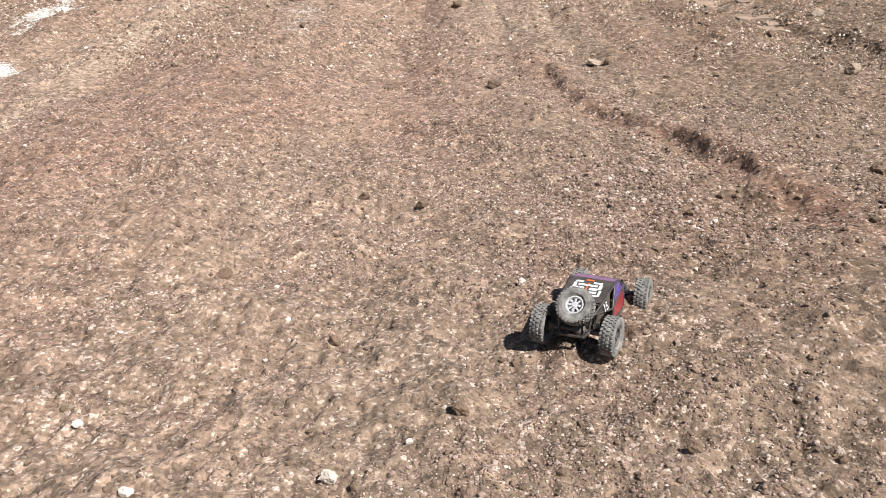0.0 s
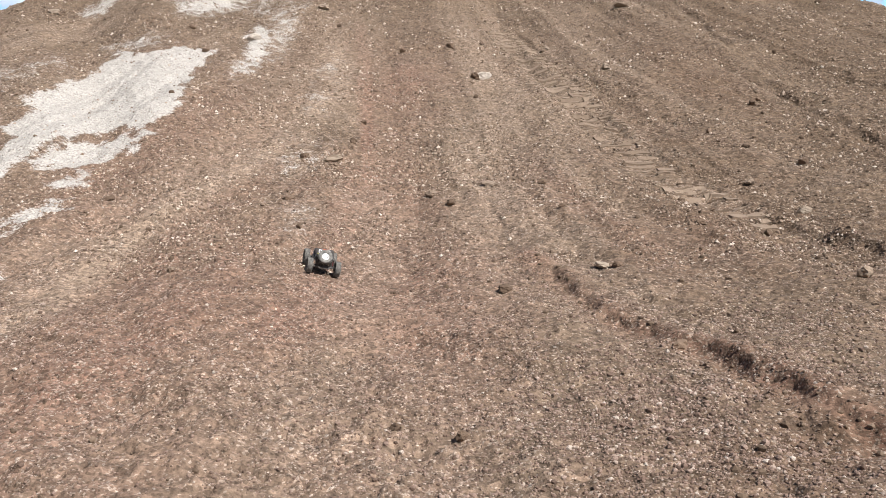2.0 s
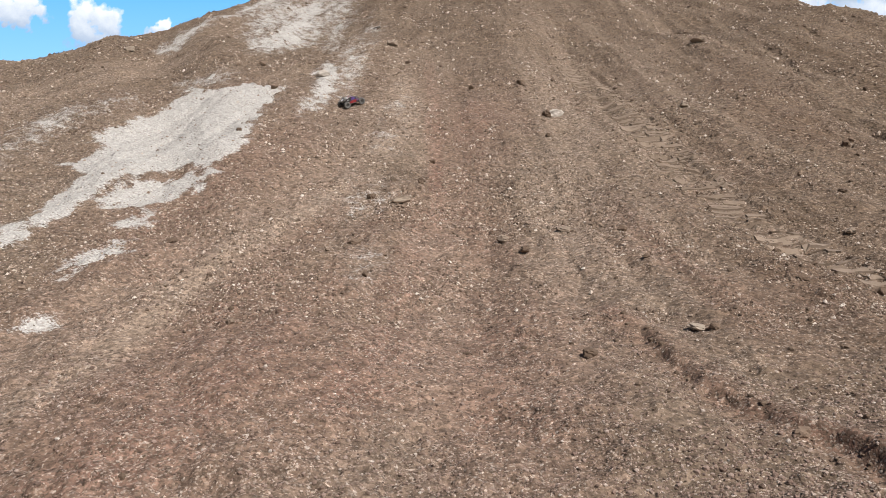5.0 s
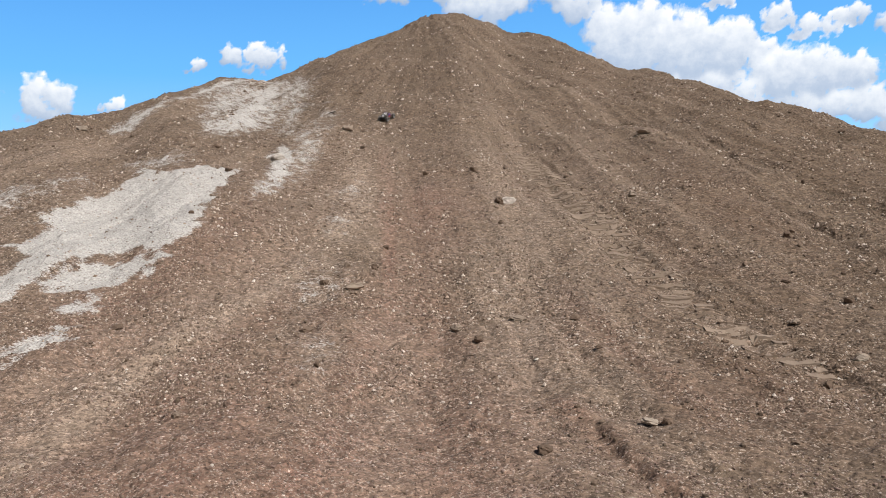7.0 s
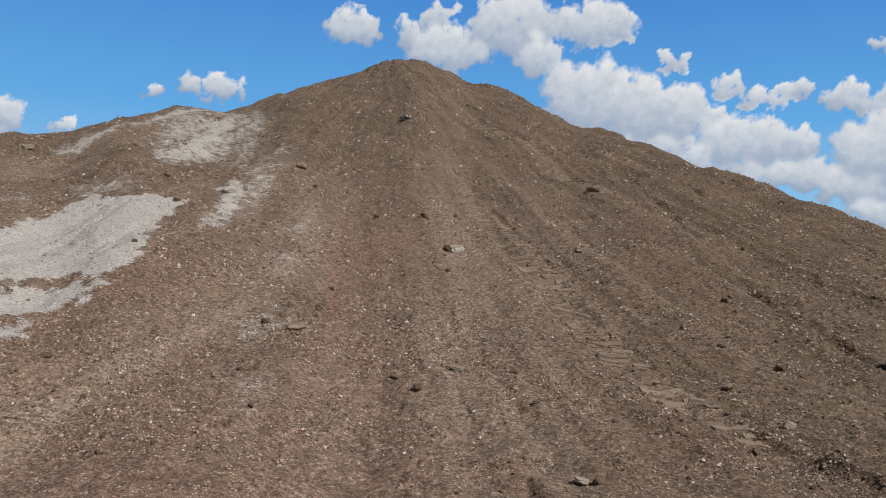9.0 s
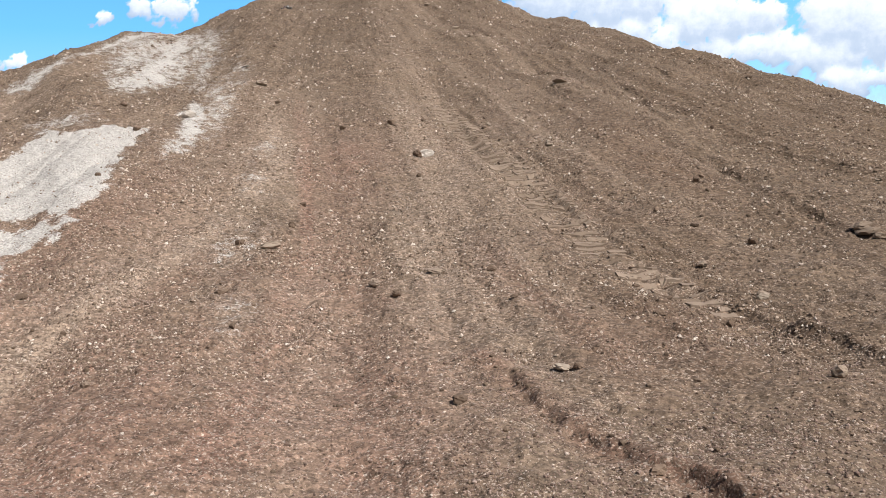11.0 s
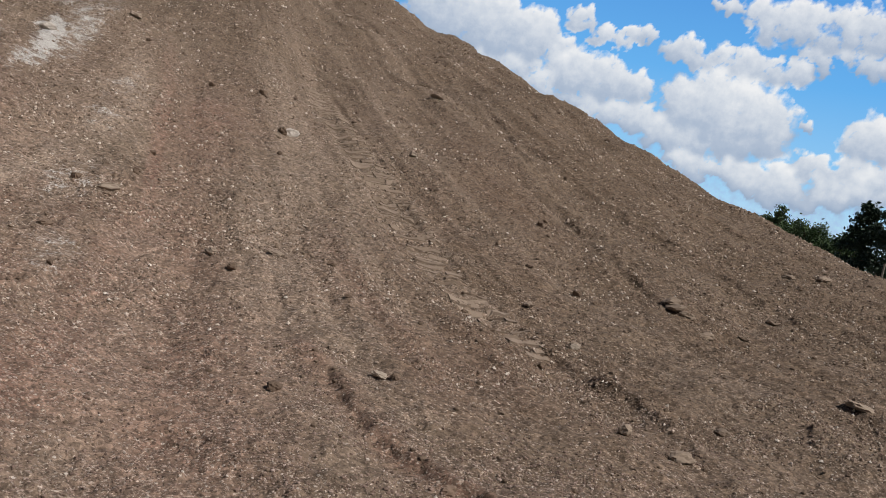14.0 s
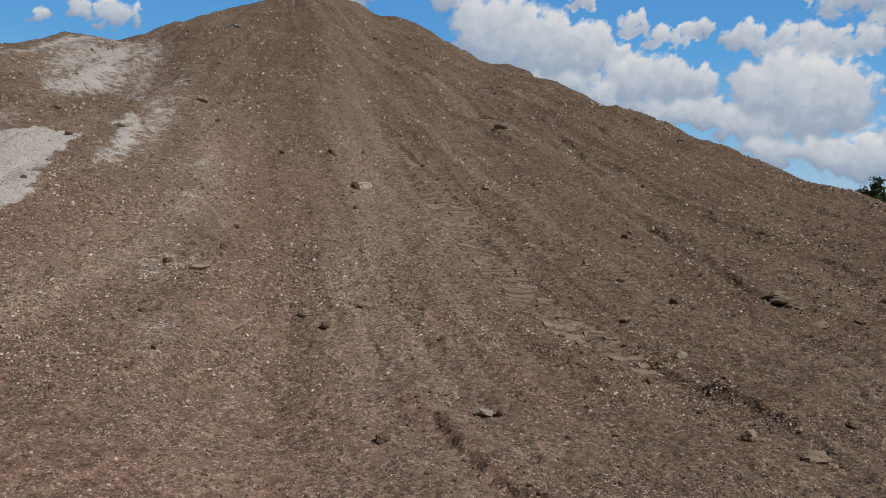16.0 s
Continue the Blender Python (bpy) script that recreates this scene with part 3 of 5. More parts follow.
def build_ground():
    az = np.radians(np.concatenate([np.arange(-180, -42, 3.0), np.arange(-42, 53, 0.135), np.arange(54, 180, 3.0)]))
    rr = np.concatenate([np.linspace(0.001, 1.3, 14), np.geomspace(1.36, 52, 720), np.geomspace(54, 4000, 34)])
    A, R = np.meshgrid(az, rr)
    x, y = 0.2 + R * np.sin(A), -0.6 + R * np.cos(A)
    # off to the sides and behind, the soil is only broadly uneven
    deg = np.degrees(A)
    ahead = np.clip((deg + 42) / 3, 0, 1) * np.clip((53 - deg) / 3, 0, 1)
    broad = 0.05 * fbm(x * 0.3, y * 0.3, 3, 20) * np.clip((90 - R) / 30, 0, 1)
    z = hill(x, y) + ahead * relief(x, y) + (1 - ahead) * broad
    n, m = len(rr), len(az)
    verts = np.stack([x, y, z], -1).reshape(-1, 3)
    i, j = np.meshgrid(np.arange(n - 1), np.arange(m), indexing="ij")
    k = (j + 1) % m
    faces = np.stack([i * m + j, i * m + k, (i + 1) * m + k, (i + 1) * m + j], -1).reshape(-1, 4)[:, ::-1]
    me = mesh_from("ground", verts, faces)
    chalk, red, tan, tone_and_shade = zones(x, y)
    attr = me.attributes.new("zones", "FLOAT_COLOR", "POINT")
    attr.data.foreach_set("color", np.stack([chalk, red, tan, tone_and_shade], -1).astype(np.float32).ravel())
    me.materials.append(SOIL)
    return tagged(new("ground", me), "brown stony hill of loose fill with chalky patches and wheel tracks", "ground", kind="structure")


ground = build_ground()


# ---------------- loose stones, too many to count
def chips(kinds, seed):
    """Sharp-cornered chips of eight faces."""
    out, rnd = [], np.random.RandomState(seed)
    corners = np.array([(1, 0, 0), (0, 1, 0), (-1, 0, 0), (0, -1, 0), (0, 0, 1), (0, 0, -1)]) * 0.5
    fs = np.array([(0, 1, 4), (1, 2, 4), (2, 3, 4), (3, 0, 4), (1, 0, 5), (2, 1, 5), (3, 2, 5), (0, 3, 5)])
    for _ in range(kinds):
        vs = (corners + rnd.uniform(-0.14, 0.14, (6, 3))) * (1.1, rnd.uniform(0.8, 1.1), rnd.uniform(0.7, 0.95))
        out.append((vs, fs))
    return out


def lumps(kinds, seed):
    """Some angular stone shapes about one unit across: vertices and triangles."""
    out, rnd = [], np.random.RandomState(seed)
    for _ in range(kinds):
        bm = bmesh.new()
        bmesh.ops.create_icosphere(bm, subdivisions=1, radius=0.5)
        squash = (1, rnd.uniform(0.7, 1), rnd.uniform(0.6, 0.95))
        vs = np.array([v.co for v in bm.verts]) * rnd.uniform(0.72, 1.16, (len(bm.verts), 1)) * squash
        bm.verts.index_update()
        fs = np.array([[v.index for v in f.verts] for f in bm.faces])
        bm.free()
        out.append((vs, fs))
    return out


def scatter(name, shapes, count, low, tail, most, seed, mat, label, thick, start_at=1.2, reach=34.0, sink=0.22):
    rnd = np.random.RandomState(seed)
    a = np.radians(rnd.uniform(-41, 52, count * 3))
    r = np.exp(rnd.uniform(math.log(start_at), math.log(reach), count * 3))
    x, y = 0.2 + r * np.sin(a), -0.6 + r * np.cos(a)
    keep = rnd.rand(count * 3) < thick(x, y)
    x, y, r = x[keep][:count], y[keep][:count], r[keep][:count]
    n = len(x)
    size = (low[0] + low[1] * np.minimum(r, 20 + 0.25 * r)) * np.minimum(rnd.pareto(tail, n) + 1, most)
    size = size * (1 + 0.5 * np.exp(-(((x - 1.5) / 1.1) ** 2 + ((y - 3.2) / 1.0) ** 2)))
    z = ground_z(x, y)
    lean_x, lean_y = (hill(x + 0.3, y) - hill(x - 0.3, y)) / 0.6, (hill(x, y + 0.3) - hill(x, y - 0.3)) / 0.6
    verts, faces, start = [], [], 0
    kind = rnd.randint(0, len(shapes), n)
    for k, (vs, fs) in enumerate(shapes):
        p = np.where(kind == k)[0]
        t = rnd.uniform(0, 2 * math.pi, len(p))[:, None]
        s = size[p][:, None]
        vx, vy = vs[:, 0] * np.cos(t) - vs[:, 1] * np.sin(t), vs[:, 0] * np.sin(t) + vs[:, 1] * np.cos(t)
        lift = (0.5 - sink - 0.15) * s
        v = np.stack([x[p][:, None] + s * vx, y[p][:, None] + s * vy, z[p][:, None] + lift * 0.6 + s * (vs[:, 2] + vx * lean_x[p][:, None] + vy * lean_y[p][:, None])], -1)
        verts.append(v.reshape(-1, 3))
        faces.append((fs[None] + start + np.arange(len(p))[:, None, None] * len(vs)).reshape(-1, 3))
        start += len(p) * len(vs)
    me = mesh_from(name, np.concatenate(verts), np.concatenate(faces))
    me.materials.append(mat)
    return tagged(new(name, me), label, "earth clods" if name == "earth_clods" else "gravel", kind="stuff")


def gravel_thick(x, y):
    heap = np.exp(-(((x - 1.0) / 1.3) ** 2 + ((y - 3.6) / 2.2) ** 2))
    chalk, red, tan, tone_and_shade = zones(x, y)
    return np.clip(0.24 + 0.4 * vnoise(x * 0.9, y * 0.7, 7) + 0.42 * vnoise(x * 3, y * 3, 8) + 0.55 * heap + 0.02 - 0.75 * chalk - 0.1 * tan - 0.8 * tread_band(x, y)[0] - 0.7 * np.exp(-((polyline(x, y, CUT)[3] / 0.1) ** 2)), 0.02, 1)


def clod_thick(x, y):
    a = np.degrees(np.arctan2(x, y))
    chalk, red, tan, tone_and_shade = zones(x, y)
    return np.clip(0.3 + 0.5 * vnoise(x * 0.6, y * 0.4, 17) + 0.3 * np.clip((a - 5) / 20, 0, 1) + 0.8 * np.exp(-(((x - 3.1) / 0.9) ** 2 + ((y - 6.6) / 1.1) ** 2)) + 0.9 * np.exp(-((polyline(x, y, CUT)[3] / 0.12) ** 2)) - 1.5 * chalk, 0.003, 1)


scatter("fine_gravel", chips(12, 6), 58000, (0.0032, 0.0008), 3.2, 2.4, 6, NEAR_GRAVEL, "small reddish grit between the pebbles", gravel_thick, 1.2, 9.0)
scatter("gravel", lumps(10, 3), 15000, (0.0052, 0.0012), 3.2, 2.8, 3, NEAR_GRAVEL, "loose tan and reddish pebbles strewn over the ground", gravel_thick, 1.2, 8.5)
scatter("slope_gravel", chips(16, 4), 112000, (0.0045, 0.0012), 3.0, 3.0, 4, GRAVEL, "loose tan and grey stones strewn up the slope", gravel_thick, 7.0, 47.0)
scatter("earth_clods", lumps(8, 9), 5800, (0.006, 0.0013), 2.6, 3.6, 9, CLODS, "small dark brown lumps of dry earth", clod_thick, 1.5, 46.0)


# ---------------- rocks and clods that can be told apart
def link(name, bm, mat, parent=None, label="", smooth=False):
    me = bpy.data.meshes.new(name)
    bmesh.ops.recalc_face_normals(bm, faces=bm.faces)
    for f in bm.faces:
        f.smooth = smooth
    bm.to_mesh(me)
    bm.free()
    me.materials.append(mat)
    ob = new(name, me)
    if parent:
        ob.parent = parent
    return tagged(ob, label)


part = link


def rock(name, x, y, wide, high, mat, label, category, group, seed):
    """An angular stone, cut by a few planes and roughened, set a little into the soil."""
    rnd = random.Random(seed)
    bm = bmesh.new()
    bmesh.ops.create_icosphere(bm, subdivisions=3, radius=0.5)
    cuts = [(Vector((rnd.gauss(0, 1), rnd.gauss(0, 1), rnd.gauss(0, 0.8))).normalized(), rnd.uniform(0.27, 0.42)) for _ in range(9)]
    deep = rnd.uniform(0.65, 0.95)
    for v in bm.verts:
        for n, d in cuts:
            over = v.co.dot(n) - d
            if over > 0:
                v.co -= n * over * 0.9
        v.co *= 1 + 0.2 * noise.noise(v.co * 3.5 + Vector((seed, 0, 0))) + 0.24 * noise.noise(v.co * 8 + Vector((0, seed, 0)))
        v.co = Vector((v.co.x * wide * 1.25, v.co.y * wide * deep * 1.25, v.co.z * max(high * 1.4, wide * 0.3)))
    tall = max(v.co.z for v in bm.verts)
    ob = link(name, bm, mat)
    ob.matrix_basis = pose(x, y, float(ground_z(np.array([x]), np.array([y]))[0]) + tall * 0.5, rnd.uniform(-12, 12), rnd.uniform(-12, 12), rnd.uniform(-25, 25))
    return tagged(ob, label, category, group)


PALE = [(1.27, 15.18, 0.26, 0.12), (1.44, 6.05, 0.12, 0.035), (-1.1, 10.4, 0.24, 0.07), (-3.41, 17.94, 0.24, 0.14), (-2.17, 20.8, 0.29, 0.116), (3.96, 9.34, 0.11, 0.055), (5.42, 23.24, 0.4, 0.1),
        (5.14, 20.24, 0.29, 0.07), (3.9, 7.83, 0.11, 0.06), (0.84, 9.26, 0.19, 0.05), (0.14, 9.04, 0.135, 0.06), (2.87, 17.63, 0.11, 0.074), (3.65, 15.45, 0.163, 0.087), (3.68, 29.13, 0.35, 0.1),
        (-1.25, 11.2, 0.084, 0.061), (-1.99, 6.18, 0.066, 0.04), (-1.84, 7.11, 0.045, 0.035), (-8.82, 20.78, 0.22, 0.11), (3.34, 35.05, 0.25, 0.1)]
SLABS = [(6.21, 9.78, 0.24, 0.072), (6.3, 9.45, 0.173, 0.071), (6.18, 8.8, 0.208, 0.074), (6.78, 8.92, 0.139, 0.054), (6.32, 6.42, 0.26, 0.05), (7.73, 9.61, 0.204, 0.068), (3.94, 7.86, 0.11, 0.055), (3.2, 5.4, 0.115, 0.079), (3.48, 5.04, 0.173, 0.06), (9.84, 12.0, 0.214, 0.064), (6.17, 9.65, 0.266, 0.078), (6.23, 9.46, 0.124, 0.062), (4.28, 5.72, 0.12, 0.05), (10.36, 11.76, 0.216, 0.087)]
# the first two are added for the shade under one pale stone and a hollow by another
DARK = [(1.12, 15.1, 0.17, 0.12), (1.555, 6.0, 0.085, 0.045), (-1.48, 10.54, 0.116, 0.087), (-4.88, 18.59, 0.16, 0.08), (5.41, 12.86, 0.134, 0.124), (5.63, 13.17, 0.1, 0.08), (-1.45, 8.76, 0.145, 0.05), (2.84, 8.47, 0.085, 0.06),
        (2.9, 7.68, 0.067, 0.045), (2.64, 7.24, 0.106, 0.053), (3.14, 6.92, 0.078, 0.063), (1.44, 7.85, 0.071, 0.038), (0.39, 9.48, 0.052, 0.052), (0.35, 8.48, 0.104, 0.052), (4.91, 9.99, 0.107, 0.07),
        (5.03, 9.67, 0.082, 0.052), (4.47, 10.74, 0.095, 0.048)]
DARK_FAR = [(4.19, 11.41, 0.075, 0.05), (0.77, 17.12, 0.14, 0.094), (7.14, 16.07, 0.085, 0.097), (1.03, 13.83, 0.085, 0.057), (6.59, 26.27, 0.19, 0.094), (10.27, 20.74, 0.144, 0.08), (-0.89, 11.46, 0.11, 0.055),
            (-3.29, 8.48, 0.1, 0.05), (-2.59, 7.51, 0.05, 0.032), (-1.14, 7.45, 0.051, 0.041), (-4.08, 16.33, 0.127, 0.07), (-3.84, 12.99, 0.083, 0.055), (-0.22, 17.02, 0.128, 0.082), (-1.65, 18.82, 0.117, 0.065),
            (-0.79, 12.28, 0.1, 0.067), (-0.9, 11.38, 0.078, 0.054), (0.62, 5.6, 0.09, 0.05), (1.42, 9.01, 0.087, 0.05)]
NEAR_WHITE = [(0.02, 1.11, 0.039, 0.03), (0.22, 1.24, 0.019, 0.016), (-0.48, 1.06, 0.038, 0.028), (-0.76, 1.4, 0.026, 0.022), (0.59, 2.21, 0.034, 0.03)]
NEAR_CLOD = [(-0.07, 1.86, 0.039, 0.031), (-0.13, 3.37, 0.052, 0.041), (-0.61, 2.46, 0.062, 0.034), (0.36, 1.36, 0.049, 0.032), (1.39, 1.51, 0.029, 0.017), (0.17, 3.24, 0.056, 0.039),
             (2.37, 3.19, 0.08, 0.055), (0.95, 1.14, 0.04, 0.028), (1.49, 4.24, 0.092, 0.05)]
for n, row in enumerate(PALE):
    white = n in (0, 3)
    rock("rock", *row, WHITE_STONE if white else PALE_STONE, ("whitish stone standing proud of the brown slope" if n == 0 else "white chalk boulder half sunk in the slope") if white else "pale tan angular stone lying on the brown slope", "rock", "pale stones on the slope", n + 1)
for n, row in enumerate(SLABS):
    rock("flat_rock", *row, CRUST, "flat tan crust of hard soil on the slope", "rock", "tan slabs on the slope", n + 51)
for n, row in enumerate(DARK + DARK_FAR):
    rock("clod", *row, DARK_CLOD, "dark brown lump of hard earth on the slope", "clod", "dark clods on the slope", n + 101)
for n, row in enumerate(NEAR_WHITE):
    rock("stone", *row, WHITE_STONE, "small whitish stone on brown gravel", "stone", "whitish stones on the gravel", n + 201)
for n, row in enumerate(NEAR_CLOD):
    rock("clod", *row, DARK_CLOD, "crumbly brown clod among loose gravel", "clod", "clods among the gravel", n + 301)


def print_plates():
    """Crusts of soil pressed between a crawler's bars, broken and skewed, in a band up the slope."""
    rnd = np.random.RandomState(61)
    verts, faces = [], []
    way = [Vector((*p, 0)) for p in TREAD]
    for a, b in zip(way, way[1:]):
        ahead = (b - a).normalized()
        out = Vector((ahead.y, -ahead.x, 0))
        for k in range(max(1, round((b - a).length / 0.15))):
            c = a + ahead * (k + 0.5) * 0.15
            edge = -0.36 + rnd.uniform(0, 0.15)
            while edge < 0.26:
                wide = rnd.uniform(0.2, 0.5)
                if rnd.rand() < 0.72:
                    deep, turn, lift = rnd.uniform(0.06, 0.11), rnd.uniform(-0.05, 0.05), rnd.uniform(0.006, 0.02)
                    n = 5
                    us = np.linspace(edge, min(edge + wide, 0.33), n)
                    lo = -deep / 2 + rnd.uniform(-0.02, 0.02, n) + turn * (us - edge)
                    hi = deep / 2 + rnd.uniform(-0.02, 0.02, n) + turn * (us - edge)
                    start = len(verts)
                    for u, v in list(zip(us, lo)) + list(zip(us[::-1], hi[::-1])):
                        p = c + out * float(u) + ahead * float(v)
                        z = float(ground_z(np.array([p.x]), np.array([p.y]))[0])
                        verts.append((p.x, p.y, z + lift + rnd.uniform(0, 0.004)))
                        verts.append((p.x, p.y, z - 0.04))
                    ring = 2 * n
                    faces += [(start + 2 * i, start + 2 * ((i + 1) % ring), start + 2 * ((i + 1) % ring) + 1, start + 2 * i + 1) for i in range(ring)]
                    for i in range(n - 1):
                        faces.append((start + 2 * i, start + 2 * (ring - 1 - i), start + 2 * (ring - 2 - i), start + 2 * (i + 1)))
                edge += wide + rnd.uniform(0.02, 0.1)
    me = bpy.data.meshes.new("crawler_print")
    me.from_pydata(verts, [], faces)
    bm = bmesh.new()
    bm.from_mesh(me)
    bmesh.ops.recalc_face_normals(bm, faces=bm.faces)
    bm.to_mesh(me)
    bm.free()
    me.materials.append(PLATES)
    tagged(new("crawler_print", me), "broken crusts of pressed brown soil in a crawler track", "track print", kind="stuff")


print_plates()


def stick(x, y, length, thick, turn, label):
    bm = bmesh.new()
    rings = []
    for i in range(7):
        u = i / 6 - 0.5
        c = Vector((u * length, 0.03 * length * math.sin(u * 7), 0.02 * length * math.cos(u * 5)))
        rings.append([bm.verts.new(c + Vector((0, math.cos(q * 1.047), math.sin(q * 1.047))) * thick * (0.6 - 0.35 * u)) for q in range(6)])
    for a, b in zip(rings, rings[1:]):
        for q in range(6):
            bm.faces.new((a[q], a[(q + 1) % 6], b[(q + 1) % 6], b[q]))
    bm.faces.new(rings[0]), bm.faces.new(rings[-1][::-1])
    ob = link("stick", bm, WOOD, smooth=True)
    ob.matrix_basis = pose(x, y, float(ground_z(np.array([x]), np.array([y]))[0]) + thick * 0.9, 0, 0, turn)
    return tagged(ob, label, "stick")


stick(2.58, 3.68, 0.17, 0.006, 8, "thin pale dry twig lying on the dirt")
stick(-2.86, 23.3, 0.55, 0.03, 120, "grey weathered stick lying on the slope")


# ---------------- trees behind the foot of the hill
def limb(bm, a, b, ra, rb, sides=6):
    d = (b - a).normalized()
    s = d.orthogonal().normalized()
    t = d.cross(s)
    ring = lambda c, r: [bm.verts.new(c + (s * math.cos(k * 2 * math.pi / sides) + t * math.sin(k * 2 * math.pi / sides)) * r) for k in range(sides)]
    p, q = ring(a, ra), ring(b, rb)
    for k in range(sides):
        bm.faces.new((p[k], p[(k + 1) % sides], q[(k + 1) % sides], q[k]))


def leaves(spots, size, per, seed, flat=1.0):
    """Small leaf sprays round the given spots, each a folded pair of triangles."""
    rnd = np.random.RandomState(seed)
    c = np.repeat(np.array(spots), per, 0)
    n = len(c)
    c[:, :3] += rnd.normal(0, 1, (n, 3)) * c[:, 3:4] * (1, 1, 0.75)
    u, v = rnd.normal(0, 1, (n, 3)), rnd.normal(0, 1, (n, 3)) * (1, 1, flat)
    u /= np.linalg.norm(u, axis=1, keepdims=True)
    v -= u * (u * v).sum(1, keepdims=True)
    v /= np.linalg.norm(v, axis=1, keepdims=True)
    s = size * rnd.uniform(0.6, 1.4, (n, 1))
    o = c[:, :3]
    w = np.cross(u, v) * s * 0.25
    verts = np.stack([o - u * s, o + v * s * 0.55 + w, o + u * s, o - v * s * 0.55 + w], 1).reshape(-1, 3)
    f = np.arange(n)[:, None] * 4
    return verts, np.concatenate([f + [0, 1, 2], f + [0, 2, 3]], 1).reshape(-1, 3)


def tree(name, az, dist, top, wide, mat, label, seed, conifer=False):
    rnd = random.Random(seed)
    x, y = dist * math.sin(radians(az)), dist * math.cos(radians(az))
    z = float(ground_z(np.array([x]), np.array([y]))[0])
    h = top - z
    base = new(name)
    base.matrix_basis = pose(x, y, z)
    bm, spots = bmesh.new(), []
    if conifer:
        limb(bm, Vector((0, 0, -0.1)), Vector((0, 0, h * 0.97)), h * 0.022, h * 0.004, 8)
        for i in range(70):
            u = rnd.uniform(0.06, 0.97)
            reach = wide * (1 - u) ** 0.75 * rnd.uniform(0.65, 1.1) + 0.15
            q = rnd.uniform(0, 6.28)
            a, b = Vector((0, 0, u * h)), Vector((math.cos(q) * reach, math.sin(q) * reach, u * h - 0.12 * reach + 0.1))
            limb(bm, a, b, 0.05, 0.012, 4)
            for w in (0.35, 0.6, 0.8, 1.0):
                p = a.lerp(b, w)
                spots.append((p.x, p.y, p.z, 0.16 + 0.12 * reach * (1.1 - w * 0.6)))
    else:
        fork = h * rnd.uniform(0.22, 0.34)
        limb(bm, Vector((0, 0, -0.1)), Vector((0.1, 0, fork)), h * 0.03, h * 0.022, 8)
        for i in range(26):
            q, e = rnd.uniform(0, 6.28), rnd.uniform(0.15, 1.45)
            reach = rnd.uniform(0.55, 1.0)
            b = Vector((math.cos(q) * math.cos(e) * wide * reach, math.sin(q) * math.cos(e) * wide * reach, fork + (h - fork) * (0.12 + 0.86 * math.sin(e) * reach)))
            a = Vector((0.1, 0, fork * rnd.uniform(0.7, 1.0)))
            m = a.lerp(b, 0.5) + Vector((0, 0, 0.06 * h))
            limb(bm, a, m, h * 0.014, h * 0.008, 5), limb(bm, m, b, h * 0.008, h * 0.003, 5)
            for w in (0.0, 0.45, 0.75, 1.0):
                p = m.lerp(b, w)
                spots.append((p.x, p.y, p.z, wide * 0.12 * rnd.uniform(0.7, 1.3)))
    part("trunk", bm, BARK, base, "", True)
    me = mesh_from("crown", *leaves(spots, 0.13 if not conifer else 0.14, 34 if not conifer else 20, seed, 1.0 if not conifer else 0.5))
    me.materials.append(mat)
    new("crown", me).parent = base
    return tagged(base, label, "tree", "trees behind the hill")


def el_top(dist, el):
    return EYE + dist * math.tan(radians(el))


TREES = [(38.4, 92, 3.25, 1.5), (37.6, 95, 2.5, 1.6), (39.4, 90, 2.5, 2.3), (40.3, 88, 2.75, 2.4), (41.2, 90, 2.15, 2.4), (42.0, 86, 1.95, 2.2), (42.7, 84, 2.2, 2.2), (43.3, 90, 2.4, 2.2), (46.0, 84, 2.6, 2.6), (48.2, 88, 2.8, 2.8), (36.6, 98, 1.7, 2.0)]
for n, (az, dist, el, wide) in enumerate(TREES):
    light = n == 0
    tree("tree", az, dist, el_top(dist, el), wide, LIGHT_LEAVES if light else LEAVES, "slim light green tree standing above the others" if light else "dense dark green broadleaf tree in a row", 400 + n)
for n, (az, dist, el, wide) in enumerate([(43.5, 62, 4.2, 2.6), (45.3, 60, 4.9, 3.2), (47.6, 64, 4.6, 3.0)]):
    tree("conifer", az, dist, el_top(dist, el), wide, NEEDLES, "tall dark conifer with drooping dense branches", 450 + n, True)


def pole():
    x, y = 40 * math.sin(radians(44.75)), 40 * math.cos(radians(44.75))
    z = float(ground_z(np.array([x]), np.array([y]))[0])
    bm = bmesh.new()
    limb(bm, Vector((0, 0, -0.1)), Vector((0.04, 0, EYE + 0.55 - z)), 0.05, 0.045, 10)
    limb(bm, Vector((-0.03, 0, EYE + 0.5 - z)), Vector((0.11, 0, EYE + 0.5 - z)), 0.02, 0.02, 8)
    ob = link("post", bm, WOOD, smooth=True)
    ob.matrix_basis = pose(x, y, z)
    return tagged(ob, "pale grey upright post before the trees", "post")


pole()

